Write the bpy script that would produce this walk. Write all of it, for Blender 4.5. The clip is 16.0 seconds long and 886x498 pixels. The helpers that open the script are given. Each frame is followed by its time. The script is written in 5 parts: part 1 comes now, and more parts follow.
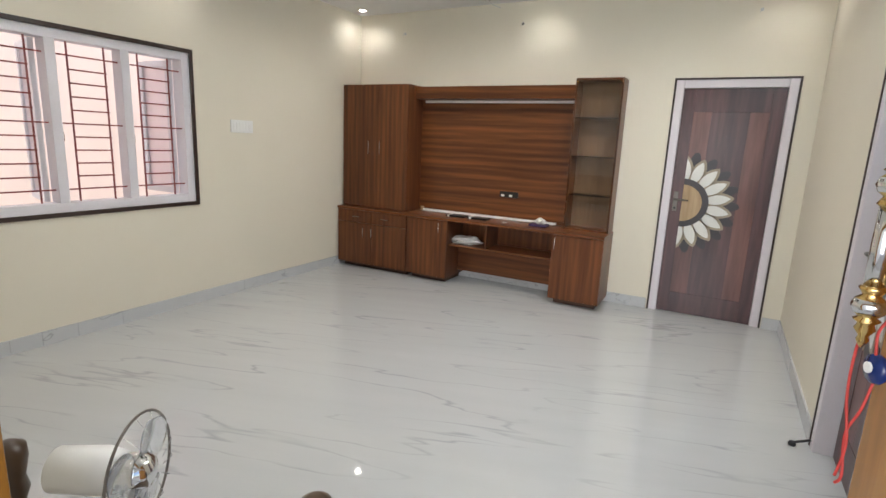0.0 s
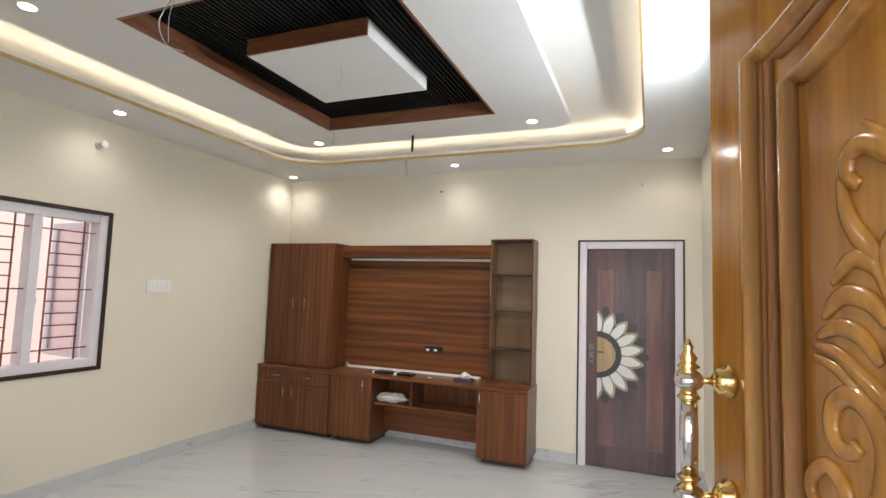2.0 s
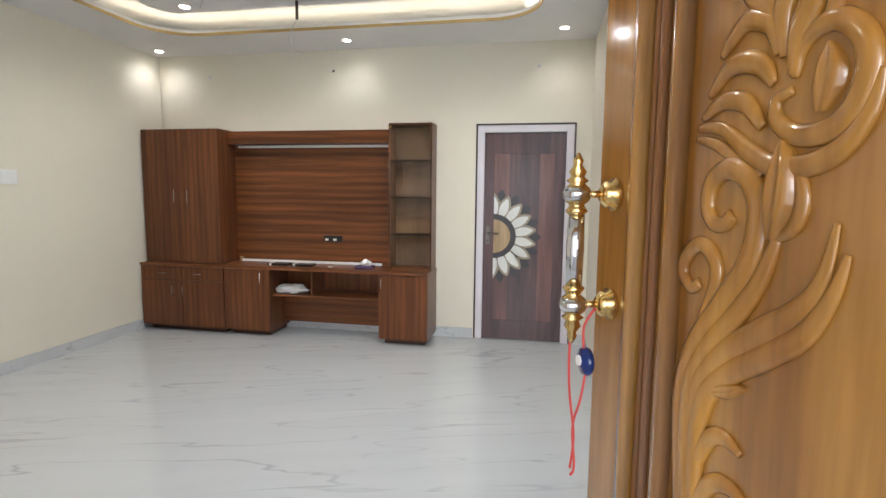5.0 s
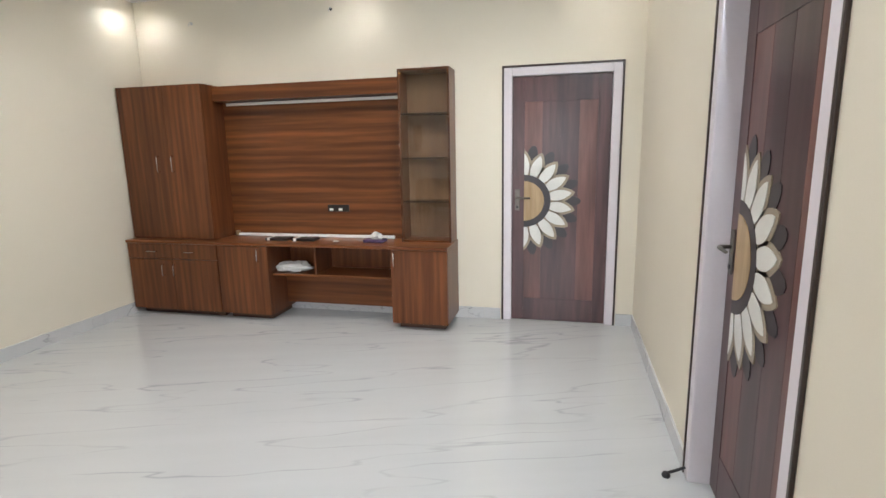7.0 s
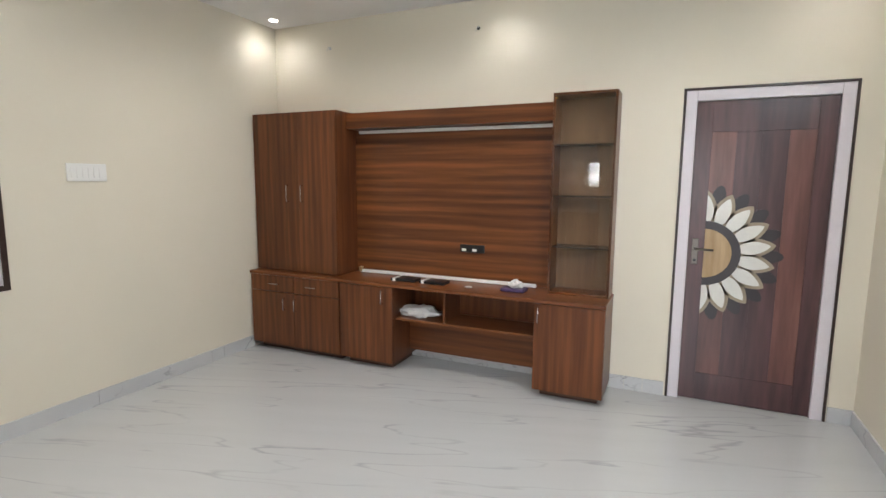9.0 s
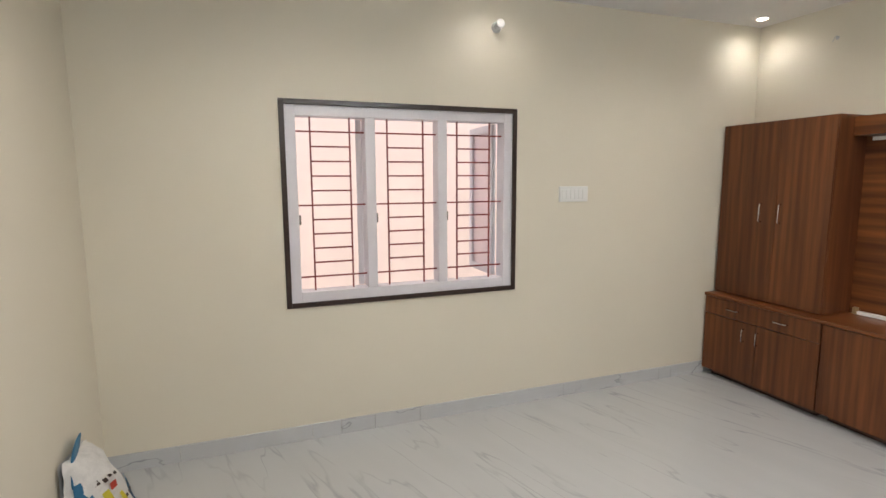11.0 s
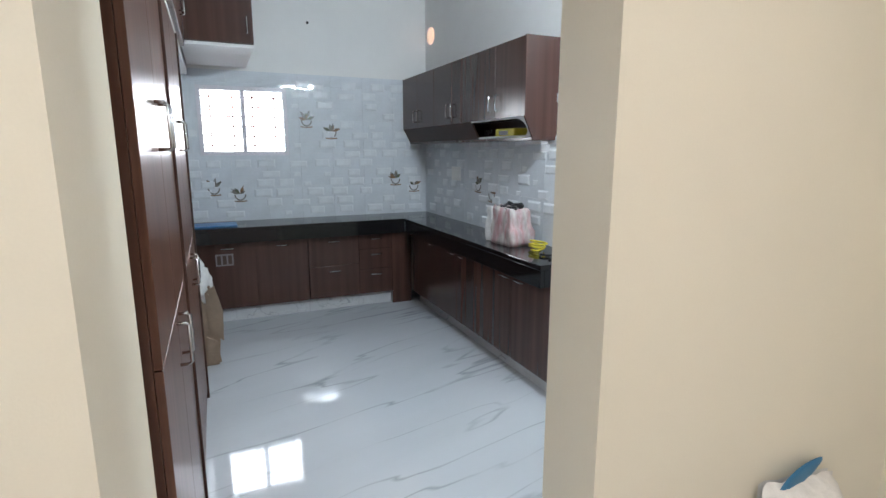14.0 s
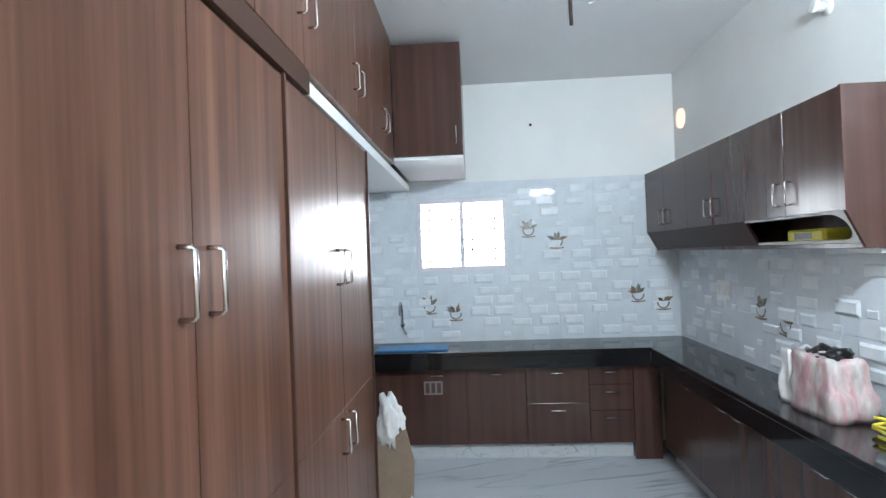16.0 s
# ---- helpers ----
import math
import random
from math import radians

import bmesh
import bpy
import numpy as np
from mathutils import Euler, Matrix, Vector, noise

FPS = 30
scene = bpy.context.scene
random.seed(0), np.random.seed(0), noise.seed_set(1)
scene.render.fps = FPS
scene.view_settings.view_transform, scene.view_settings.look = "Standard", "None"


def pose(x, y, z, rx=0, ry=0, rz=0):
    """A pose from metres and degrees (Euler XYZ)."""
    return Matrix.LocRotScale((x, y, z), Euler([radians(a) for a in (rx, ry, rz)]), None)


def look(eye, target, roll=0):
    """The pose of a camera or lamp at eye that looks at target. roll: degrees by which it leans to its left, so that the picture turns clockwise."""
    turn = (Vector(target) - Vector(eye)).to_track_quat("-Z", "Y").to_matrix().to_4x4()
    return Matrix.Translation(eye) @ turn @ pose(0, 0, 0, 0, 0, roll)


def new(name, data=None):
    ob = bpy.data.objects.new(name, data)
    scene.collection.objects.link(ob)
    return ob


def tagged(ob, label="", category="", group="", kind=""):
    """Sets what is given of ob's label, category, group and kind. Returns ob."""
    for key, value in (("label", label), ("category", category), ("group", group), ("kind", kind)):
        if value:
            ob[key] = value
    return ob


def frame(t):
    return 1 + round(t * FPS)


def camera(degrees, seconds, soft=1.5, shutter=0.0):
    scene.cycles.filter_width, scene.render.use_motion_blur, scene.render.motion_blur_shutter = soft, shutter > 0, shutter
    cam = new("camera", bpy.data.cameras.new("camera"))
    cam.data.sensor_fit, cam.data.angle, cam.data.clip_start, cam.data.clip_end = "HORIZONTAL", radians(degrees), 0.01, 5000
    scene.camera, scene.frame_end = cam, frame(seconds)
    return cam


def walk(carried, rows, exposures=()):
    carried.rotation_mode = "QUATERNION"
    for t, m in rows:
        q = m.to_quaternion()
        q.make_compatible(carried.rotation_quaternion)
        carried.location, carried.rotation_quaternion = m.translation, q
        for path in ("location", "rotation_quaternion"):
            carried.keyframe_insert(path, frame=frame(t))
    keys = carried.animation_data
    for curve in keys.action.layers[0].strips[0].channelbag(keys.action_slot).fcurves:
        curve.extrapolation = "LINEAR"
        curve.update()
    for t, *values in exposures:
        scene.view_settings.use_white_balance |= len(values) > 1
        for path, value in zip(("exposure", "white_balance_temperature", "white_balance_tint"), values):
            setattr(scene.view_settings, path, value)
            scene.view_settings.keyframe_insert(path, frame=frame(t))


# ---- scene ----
cam = camera(81.4, 16.0, soft=1.5)
PATH = [
    (0, (4.004, 0.335, 1.506), (3.082, 2.062, 1.099), 2.5),
    (0.5, (4.097, 0.345, 1.544), (3.174, 2.098, 1.269), 2.3),
    (1, (4.123, 0.356, 1.559), (3.249, 2.149, 1.411), 2.1),
    (1.5, (4.138, 0.361, 1.572), (3.321, 2.187, 1.568), 2.0),
    (2, (4.152, 0.349, 1.597), (3.408, 2.198, 1.763), 1.9),
    (2.5, (4.175, 0.327, 1.652), (3.529, 2.195, 1.96), 1.7),
    (3, (4.177, 0.331, 1.67), (3.641, 2.217, 2.064), 1.8),
    (3.5, (4.189, 0.312, 1.675), (3.728, 2.198, 2.153), 1.7),
    (4, (4.214, 0.294, 1.689), (3.791, 2.203, 2.114), 1.3),
    (4.5, (4.206, 0.366, 1.61), (3.813, 2.322, 1.748), 0.8),
    (5, (4.156, 0.427, 1.475), (3.783, 2.38, 1.258), 0.6),
    (5.2, (4.175, 0.465, 1.469), (3.781, 2.399, 1.149), 0.4),
    (7.5, (3.894, 1.314, 1.468), (3.43, 3.224, 1.099), -1.1),
    (8, (3.646, 1.488, 1.559), (3.215, 3.415, 1.238), -1.3),
    (8.2, (3.609, 1.591, 1.516), (3.164, 3.519, 1.229), -0.7),
    (10.3, (3.359, 1.656, 1.623), (1.711, 2.758, 1.357), -0.5),
    (10.5, (3.342, 1.613, 1.647), (1.623, 2.597, 1.377), -0.2),
    (11, (3.283, 1.505, 1.676), (1.424, 2.193, 1.409), -0.3),
    (11.5, (3.2, 1.385, 1.591), (1.23, 1.661, 1.386), -1.2),
    (12, (3.109, 1.427, 1.583), (1.144, 1.12, 1.367), -2.0),
    (12.5, (2.941, 1.524, 1.572), (1.168, 0.638, 1.309), -1.2),
    (13, (2.681, 1.594, 1.449), (1.247, 0.229, 1.164), -0.5),
    (13.5, (2.429, 1.621, 1.42), (1.344, -0.026, 1.088), 0.1),
    (14, (2.203, 1.564, 1.449), (1.409, -0.233, 1.075), -0.0),
    (14.5, (2.049, 1.374, 1.429), (1.503, -0.511, 1.043), 0.0),
    (15, (1.847, 1.21, 1.427), (1.583, -0.738, 1.057), -0.3),
    (15.5, (1.796, 1.023, 1.461), (1.759, -0.96, 1.207), -1.0),
    (16, (1.83, 0.813, 1.549), (1.949, -1.184, 1.569), -2.1),
]
walk(cam, [(t, look(eye, target, roll)) for t, eye, target, roll in PATH],
     [(0, 0.28, 6450, 11), (1.5, 0.40, 6600, 12), (2.5, 0.28, 6600, 12), (4.0, 0.27, 6200, 10), (5.0, 0.36, 6250, 11), (7.3, 0.54, 6350, 12), (8.2, 0.5, 6350, 12), (10.3, 0.22, 6550, 12),
      (12.5, 0.24, 6900, 15), (13.5, 0.62, 6650, 14), (14.5, 0.72, 6550, 13), (15.2, 0.98, 6500, 13), (16.0, 1.28, 6400, 11)])

# ---- light ----
world = bpy.data.worlds.new("daylight")
scene.world = world
world.use_nodes = True
wn = world.node_tree.nodes
sky = wn.new("ShaderNodeTexSky")
sky.sky_type = "NISHITA"
sky.sun_disc = False
sky.sun_elevation, sky.sun_rotation = radians(62), radians(80)
world.node_tree.links.new(sky.outputs[0], wn["Background"].inputs[0])
wn["Background"].inputs[1].default_value = 0.15


def lamp(name, kind, energy, m, color=(1, 1, 1), **more):
    data = bpy.data.lights.new(name, kind)
    data.energy, data.color = energy, color
    for key, value in more.items():
        if key == "size":
            data.shape, data.size, data.size_y = "RECTANGLE", value[0], value[1]
        elif key == "spot":
            data.spot_size, data.spot_blend, data.shadow_soft_size = radians(value), 0.9, 0.03
        elif key == "spread":
            data.spread = radians(value)
        elif key == "angle":
            data.angle = radians(value)
    ob = new(name, data)
    ob.matrix_world = m
    return ob


lamp("sun", "SUN", 4.5, look((6, 1, 10), (0.7, 0.1, 0)), (1, 0.95, 0.88), angle=0.5)
lamp("hall_tube_glow", "AREA", 22, look((4.545, 2.90, 2.60), (1.2, 3.0, 1.3)), (0.84, 0.94, 1.0), size=(1.2, 0.04))
lamp("doorway_daylight", "AREA", 22, look((3.75, -1.1, 1.6), (3.2, 4, 1.1)), (0.92, 0.96, 1.0), size=(1.6, 2.2))
lamp("kitchen_window_daylight", "AREA", 15, look((1.92, -3.78, 1.72), (1.88, -1.0, 0.0)), (0.80, 0.91, 1.0), size=(1.0, 0.75), spread=110)
lamp("kitchen_tube_glow", "AREA", 37, look((0.88, 0.36, 2.45), (1.3, -3, 1.0)), (0.74, 0.89, 1.0), size=(0.50, 0.05))
WARM = (1.0, 0.965, 0.92)
SPOTS_LOW = [(0.19, 5.32), (2.28, 5.25), (4.30, 5.18), (0.31, 3.04)]
SPOTS_HIGH = [(1.27, 4.30), (3.30, 4.24), (3.40, 1.83), (1.27, 1.85)]
for x, y in SPOTS_LOW:
    lamp("downlight_glow", "SPOT", 8, pose(x, y, 2.895), WARM, spot=150)
for x, y in SPOTS_HIGH:
    lamp("downlight_glow", "SPOT", 52, pose(x, y, 2.93), WARM, spot=160)

# ---- materials ----


def mat(name, color, rough=0.5, metal=0.0, spec=0.5, bump=0.0, bump_scale=60.0, vary=0.06, vary_scale=3.0, stretch=(1, 1, 1),
        second=None, second_scale=8.0, coat=0.0, emit=0.0, glass=0.0, streak=0.0):
    """Two-scale variation of one base colour, with fine relief."""
    m = bpy.data.materials.new(name)
    m.use_nodes = True
    nt = m.node_tree
    n, l = nt.nodes, nt.links
    b = n["Principled BSDF"]
    b.inputs["Roughness"].default_value = rough
    b.inputs["Metallic"].default_value = metal
    b.inputs["Specular IOR Level"].default_value = spec
    b.inputs["Coat Weight"].default_value = coat
    b.inputs["Coat Roughness"].default_value = 0.08
    if emit:
        b.inputs["Emission Color"].default_value = (*color, 1)
        b.inputs["Emission Strength"].default_value = emit
    if glass:
        b.inputs["Transmission Weight"].default_value = glass
        b.inputs["IOR"].default_value = 1.4
    tc = n.new("ShaderNodeTexCoord")
    mp = n.new("ShaderNodeMapping")
    mp.inputs["Scale"].default_value = stretch
    l.new(tc.outputs["Object"], mp.inputs[0])
    big = n.new("ShaderNodeTexNoise")
    big.inputs["Scale"].default_value = vary_scale
    big.inputs["Detail"].default_value = 5
    l.new(mp.outputs[0], big.inputs[0])
    ramp = n.new("ShaderNodeMix")
    ramp.data_type = "RGBA"
    c2 = second if second else tuple(max(0, c * (1 - vary * 2.5)) for c in color)
    ramp.inputs[6].default_value = (*color, 1)
    ramp.inputs[7].default_value = (*c2, 1)
    shape = n.new("ShaderNodeMapRange")
    shape.inputs[1].default_value, shape.inputs[2].default_value = (0.35, 0.65) if second else (0.3, 0.75)
    l.new(big.outputs[0], shape.inputs[0])
    l.new(shape.outputs[0], ramp.inputs[0])
    out = ramp.outputs[2]
    fine = n.new("ShaderNodeTexNoise")
    fine.inputs["Scale"].default_value = second_scale if streak else bump_scale
    fine.inputs["Detail"].default_value = 4
    l.new(mp.outputs[0], fine.inputs[0])
    mul = n.new("ShaderNodeMix")
    mul.data_type, mul.blend_type = "RGBA", "MULTIPLY"
    mul.inputs[0].default_value = streak if streak else vary
    l.new(out, mul.inputs[6])
    wide = n.new("ShaderNodeMapRange")
    wide.inputs[1].default_value, wide.inputs[2].default_value = 0.3, 0.7
    l.new(fine.outputs[0], wide.inputs[0])
    l.new(wide.outputs[0], mul.inputs[7])
    l.new(mul.outputs[2], b.inputs["Base Color"])
    if bump:
        bp = n.new("ShaderNodeBump")
        bp.inputs["Strength"].default_value = bump
        bp.inputs["Distance"].default_value = 0.002
        l.new(fine.outputs[0], bp.inputs["Height"])
        l.new(bp.outputs[0], b.inputs["Normal"])
    return m


def marble(name, base, vein, scale, rough, turn, amount):
    """Polished white marble-look tile with drawn-out grey veins and cloudy patches."""
    m = bpy.data.materials.new(name)
    m.use_nodes = True
    n, l = m.node_tree.nodes, m.node_tree.links
    b = n["Principled BSDF"]
    b.inputs["Roughness"].default_value = rough
    tc = n.new("ShaderNodeTexCoord")
    mp = n.new("ShaderNodeMapping")
    mp.vector_type = "TEXTURE"
    mp.inputs["Rotation"].default_value = (0, 0, radians(turn))
    mp.inputs["Scale"].default_value = (1 / (scale * 0.14), 1 / scale, 1 / scale)
    l.new(tc.outputs["Object"], mp.inputs[0])
    warp = n.new("ShaderNodeTexNoise")
    warp.inputs["Scale"].default_value, warp.inputs["Detail"].default_value = 1.6, 6
    l.new(mp.outputs[0], warp.inputs[0])
    add = n.new("ShaderNodeMix")
    add.data_type, add.blend_type = "RGBA", "LINEAR_LIGHT"
    add.inputs[0].default_value = 0.12
    l.new(mp.outputs[0], add.inputs[6])
    l.new(warp.outputs[1], add.inputs[7])
    vor = n.new("ShaderNodeTexNoise")
    vor.inputs["Scale"].default_value, vor.inputs["Detail"].default_value, vor.inputs["Roughness"].default_value = 1.3, 3, 0.45
    l.new(add.outputs[2], vor.inputs[0])
    sub = n.new("ShaderNodeMath")
    sub.operation = "SUBTRACT"
    sub.inputs[1].default_value = 0.5
    l.new(vor.outputs[0], sub.inputs[0])
    ab = n.new("ShaderNodeMath")
    ab.operation = "ABSOLUTE"
    l.new(sub.outputs[0], ab.inputs[0])
    thin = n.new("ShaderNodeMapRange")
    thin.inputs[1].default_value, thin.inputs[2].default_value, thin.inputs[3].default_value, thin.inputs[4].default_value = 0.0, 0.013, 1.0, 0.0
    l.new(ab.outputs[0], thin.inputs[0])
    patch = n.new("ShaderNodeTexNoise")
    patch.inputs["Scale"].default_value, patch.inputs["Detail"].default_value = 1.9, 3
    l.new(tc.outputs["Object"], patch.inputs[0])
    gate = n.new("ShaderNodeMapRange")
    gate.inputs[1].default_value, gate.inputs[2].default_value, gate.inputs[4].default_value = 0.37, 0.60, amount
    l.new(patch.outputs[0], gate.inputs[0])
    both = n.new("ShaderNodeMath")
    both.operation = "MULTIPLY"
    l.new(thin.outputs[0], both.inputs[0])
    l.new(gate.outputs[0], both.inputs[1])
    cloud = n.new("ShaderNodeMix")
    cloud.data_type = "RGBA"
    cloud.inputs[6].default_value = (*base, 1)
    cloud.inputs[7].default_value = (*[c * 0.86 for c in base], 1)
    l.new(warp.outputs[0], cloud.inputs[0])
    mix = n.new("ShaderNodeMix")
    mix.data_type = "RGBA"
    l.new(both.outputs[0], mix.inputs[0])
    l.new(cloud.outputs[2], mix.inputs[6])
    mix.inputs[7].default_value = (*vein, 1)
    l.new(mix.outputs[2], b.inputs["Base Color"])
    return m


def zebra(name, light, dark, turn, pitch, rough, low):
    """Laminate with regular light and dark grain bands; turn lays the bands level or upright."""
    m = mat(name, light, rough, spec=0.35, second=dark, stretch=(0.35, 1, 9) if turn else (7, 7, 0.35), vary_scale=1.6, streak=0.40, second_scale=5, bump=0.1)
    n, l = m.node_tree.nodes, m.node_tree.links
    b = n["Principled BSDF"]
    tc = n.new("ShaderNodeTexCoord")
    wave = n.new("ShaderNodeTexWave")
    wave.wave_type, wave.bands_direction, wave.wave_profile = "BANDS", "Z" if turn else "X", "SIN"
    wave.inputs["Scale"].default_value = 0.314 / pitch
    wave.inputs["Distortion"].default_value = 1.6
    wave.inputs["Detail"].default_value = 3
    wave.inputs["Detail Scale"].default_value = 0.5
    l.new(tc.outputs["Object"], wave.inputs[0])
    tone = n.new("ShaderNodeMapRange")
    tone.inputs[3].default_value, tone.inputs[4].default_value = low, 1.12
    l.new(wave.outputs["Fac"], tone.inputs[0])
    mul = n.new("ShaderNodeMix")
    mul.data_type, mul.blend_type = "RGBA", "MULTIPLY"
    mul.inputs[0].default_value = 1.0
    l.new(b.inputs["Base Color"].links[0].from_socket, mul.inputs[6])
    l.new(tone.outputs[0], mul.inputs[7])
    l.new(mul.outputs[2], b.inputs["Base Color"])
    return m


CREAM = mat("cream_wall_paint", (0.74, 0.69, 0.575), 0.55, bump=0.12, bump_scale=180, vary=0.02, vary_scale=1.2)
KWALL = mat("white_kitchen_paint", (0.80, 0.80, 0.78), 0.5, bump=0.1, bump_scale=180, vary=0.02)
CEIL = mat("white_ceiling_paint", (0.80, 0.80, 0.80), 0.6, bump=0.06, bump_scale=200, vary=0.015)
FLOOR = marble("polished_marble_tile", (0.510, 0.522, 0.522), (0.25, 0.26, 0.265), 3.2, 0.045, 17, 0.55)
KFLOOR = marble("polished_kitchen_marble_tile", (0.58, 0.61, 0.64), (0.22, 0.24, 0.26), 2.4, 0.06, 16, 0.62)
FLOOR.node_tree.nodes["Principled BSDF"].inputs["Specular IOR Level"].default_value = 0.8
SKIRT = marble("grey_marble_skirting", (0.58, 0.59, 0.60), (0.24, 0.25, 0.27), 5.0, 0.2, 70, 0.8)
PORCH = mat("porch_stone", (0.35, 0.34, 0.33), 0.6, bump=0.3, vary=0.1)
GROUND = mat("outdoor_ground", (0.25, 0.22, 0.18), 0.9, bump=0.5, vary=0.15)
PINK = mat("pink_outer_wall_paint", (0.79, 0.66, 0.615), 0.8, bump=0.2, bump_scale=90, vary=0.03)
GOLD = mat("gold_trim", (0.60, 0.42, 0.17), 0.35, metal=0.3, vary=0.06, vary_scale=20)
LED = mat("warm_led_strip", (1.0, 0.86, 0.62), 0.5, emit=9.5)
TUBE_ON = mat("lit_cool_tube", (0.80, 0.93, 1.0), 0.5, emit=26.0)
LED_SOFT = mat("soft_warm_led_strip", (1.0, 0.88, 0.68), 0.5, emit=1.3)
LAMP_ON = mat("lit_diffuser", (1.0, 0.93, 0.80), 0.5, emit=14.0)
BLACK = mat("black_ceiling_slats", (0.006, 0.006, 0.007), 0.6, spec=0.2, vary=0.1)
TRAY_WOOD = mat("brown_tray_laminate", (0.30, 0.125, 0.065), 0.4, second=(0.21, 0.08, 0.04), stretch=(1, 1, 12), vary_scale=4, streak=0.3, second_scale=12)
TV_V = zebra("brown_laminate_upright_grain", (0.180, 0.061, 0.021), (0.112, 0.036, 0.0125), False, 0.062, 0.30, 0.88)
TV_H = zebra("brown_laminate_level_grain", (0.225, 0.076, 0.024), (0.120, 0.039, 0.0135), True, 0.074, 0.30, 0.76)
# Dark tone for panels; also paints shaded gaps under and between cabinets.
TV_IN = mat("dark_brown_gaps_and_panels", (0.055, 0.022, 0.012), 0.5, vary=0.1)
K_LAM = mat("dark_kitchen_laminate", (0.090, 0.042, 0.032), 0.22, second=(0.060, 0.028, 0.022), stretch=(12, 12, 0.35), vary_scale=1.5, streak=0.22, second_scale=6)
K_TALL = mat("brown_tall_laminate", (0.190, 0.092, 0.062), 0.30, spec=0.25, second=(0.102, 0.045, 0.030), stretch=(10, 10, 0.28), vary_scale=1.5, streak=0.44, second_scale=5)
GRANITE = mat("black_polished_granite", (0.012, 0.012, 0.014), 0.07, vary=0.3, vary_scale=60)
STEEL = mat("brushed_steel", (0.62, 0.61, 0.60), 0.25, metal=1.0, vary=0.04)
CHROME = mat("polished_chrome", (0.75, 0.75, 0.76), 0.08, metal=1.0, vary=0.02)
BRASS = mat("polished_brass", (0.80, 0.56, 0.22), 0.16, metal=1.0, vary=0.05, vary_scale=30)
TEAK = mat("varnished_teak", (0.45, 0.215, 0.040), 0.15, second=(0.255, 0.100, 0.017), stretch=(9, 9, 0.7), vary_scale=1.4, streak=0.22, second_scale=9, coat=0.6, bump=0.08)
# Darker teak; its thin strips paint the shade of carved cuts.
TEAK_DARK = mat("dark_teak_shade_line", (0.24, 0.085, 0.015), 0.3, stretch=(9, 9, 0.7), vary=0.1, coat=0.4)
FRAME_W = mat("off_white_door_frame_paint", (0.70, 0.66, 0.70), 0.35, vary=0.03)
WIN_W = mat("white_window_paint", (0.74, 0.72, 0.76), 0.35, vary=0.03)
TRIM_D = mat("dark_stained_trim", (0.045, 0.025, 0.02), 0.3, vary=0.15, vary_scale=10, stretch=(1, 1, 3))
GRILLE = mat("oxide_red_grille_paint", (0.24, 0.045, 0.04), 0.4, vary=0.08)
DOOR_WOOD = mat("dark_rosewood_laminate", (0.120, 0.056, 0.058), 0.3, second=(0.050, 0.022, 0.026), stretch=(6, 6, 0.6), vary_scale=1.2, streak=0.4, second_scale=5)
DOOR_LIGHT = mat("reddish_rosewood_plank", (0.200, 0.085, 0.070), 0.3, second=(0.10, 0.040, 0.036), stretch=(6, 6, 0.6), vary_scale=1.4, streak=0.35, second_scale=5)
DOOR_DARK = mat("charcoal_inlay", (0.028, 0.022, 0.026), 0.35, vary=0.1)
PETAL = mat("pearl_white_inlay", (0.72, 0.72, 0.68), 0.3, vary=0.04)
PETAL_RIM = mat("grey_beige_inlay", (0.34, 0.28, 0.20), 0.35, vary=0.08, vary_scale=15)
DISC_IN = mat("light_maple_inlay", (0.46, 0.33, 0.18), 0.35, second=(0.32, 0.21, 0.10), stretch=(8, 8, 1), vary_scale=2.5)
AGED = mat("aged_lock_steel", (0.20, 0.18, 0.16), 0.35, metal=0.8, vary=0.1)
PLASTIC_W = mat("white_plastic", (0.80, 0.80, 0.78), 0.3, vary=0.02)
PLASTIC_K = mat("black_plastic", (0.012, 0.012, 0.013), 0.3, vary=0.1)
GLASS = mat("smoked_cabinet_glass", (0.80, 0.74, 0.64), 0.03, spec=0.35, glass=1.0, vary=0.01)
CASE_BACK = mat("tan_case_back_laminate", (0.25, 0.155, 0.09), 0.4, second=(0.17, 0.10, 0.058), stretch=(8, 8, 0.4), vary_scale=1.6, streak=0.2, second_scale=6)
SHELF_GLASS = mat("dark_edged_shelf_glass", (0.06, 0.05, 0.045), 0.1, glass=0.2, vary=0.02)
SASH_GLASS = mat("frosted_brown_glass", (0.86, 0.76, 0.80), 0.3, glass=0.8, vary=0.05)
TILE = mat("pale_blue_grey_wall_tile", (0.71, 0.75, 0.785), 0.03, spec=0.3, vary=0.05, vary_scale=6)
TILE_B = mat("white_raised_tile_block", (0.76, 0.795, 0.82), 0.28, spec=0.3, vary=0.05, vary_scale=9)
DECOR = mat("brown_printed_flower", (0.36, 0.34, 0.31), 0.25, vary=0.3, vary_scale=40)
DECOR_B = mat("olive_printed_leaf", (0.22, 0.24, 0.17), 0.25, vary=0.3, vary_scale=40)
DECOR_C = mat("rust_printed_petal", (0.42, 0.27, 0.17), 0.25, vary=0.3, vary_scale=40)
SACK_W = mat("white_woven_sack", (0.75, 0.74, 0.72), 0.6, vary=0.08, vary_scale=20, bump=0.4, bump_scale=140)
BLUE = mat("blue_print", (0.03, 0.18, 0.34), 0.5, vary=0.1)
YELLOW = mat("yellow_print", (0.72, 0.62, 0.05), 0.5, vary=0.1)
RED = mat("red_print", (0.55, 0.06, 0.03), 0.5, vary=0.1)
RED_THREAD = mat("red_thread", (0.62, 0.06, 0.05), 0.6, vary=0.1)
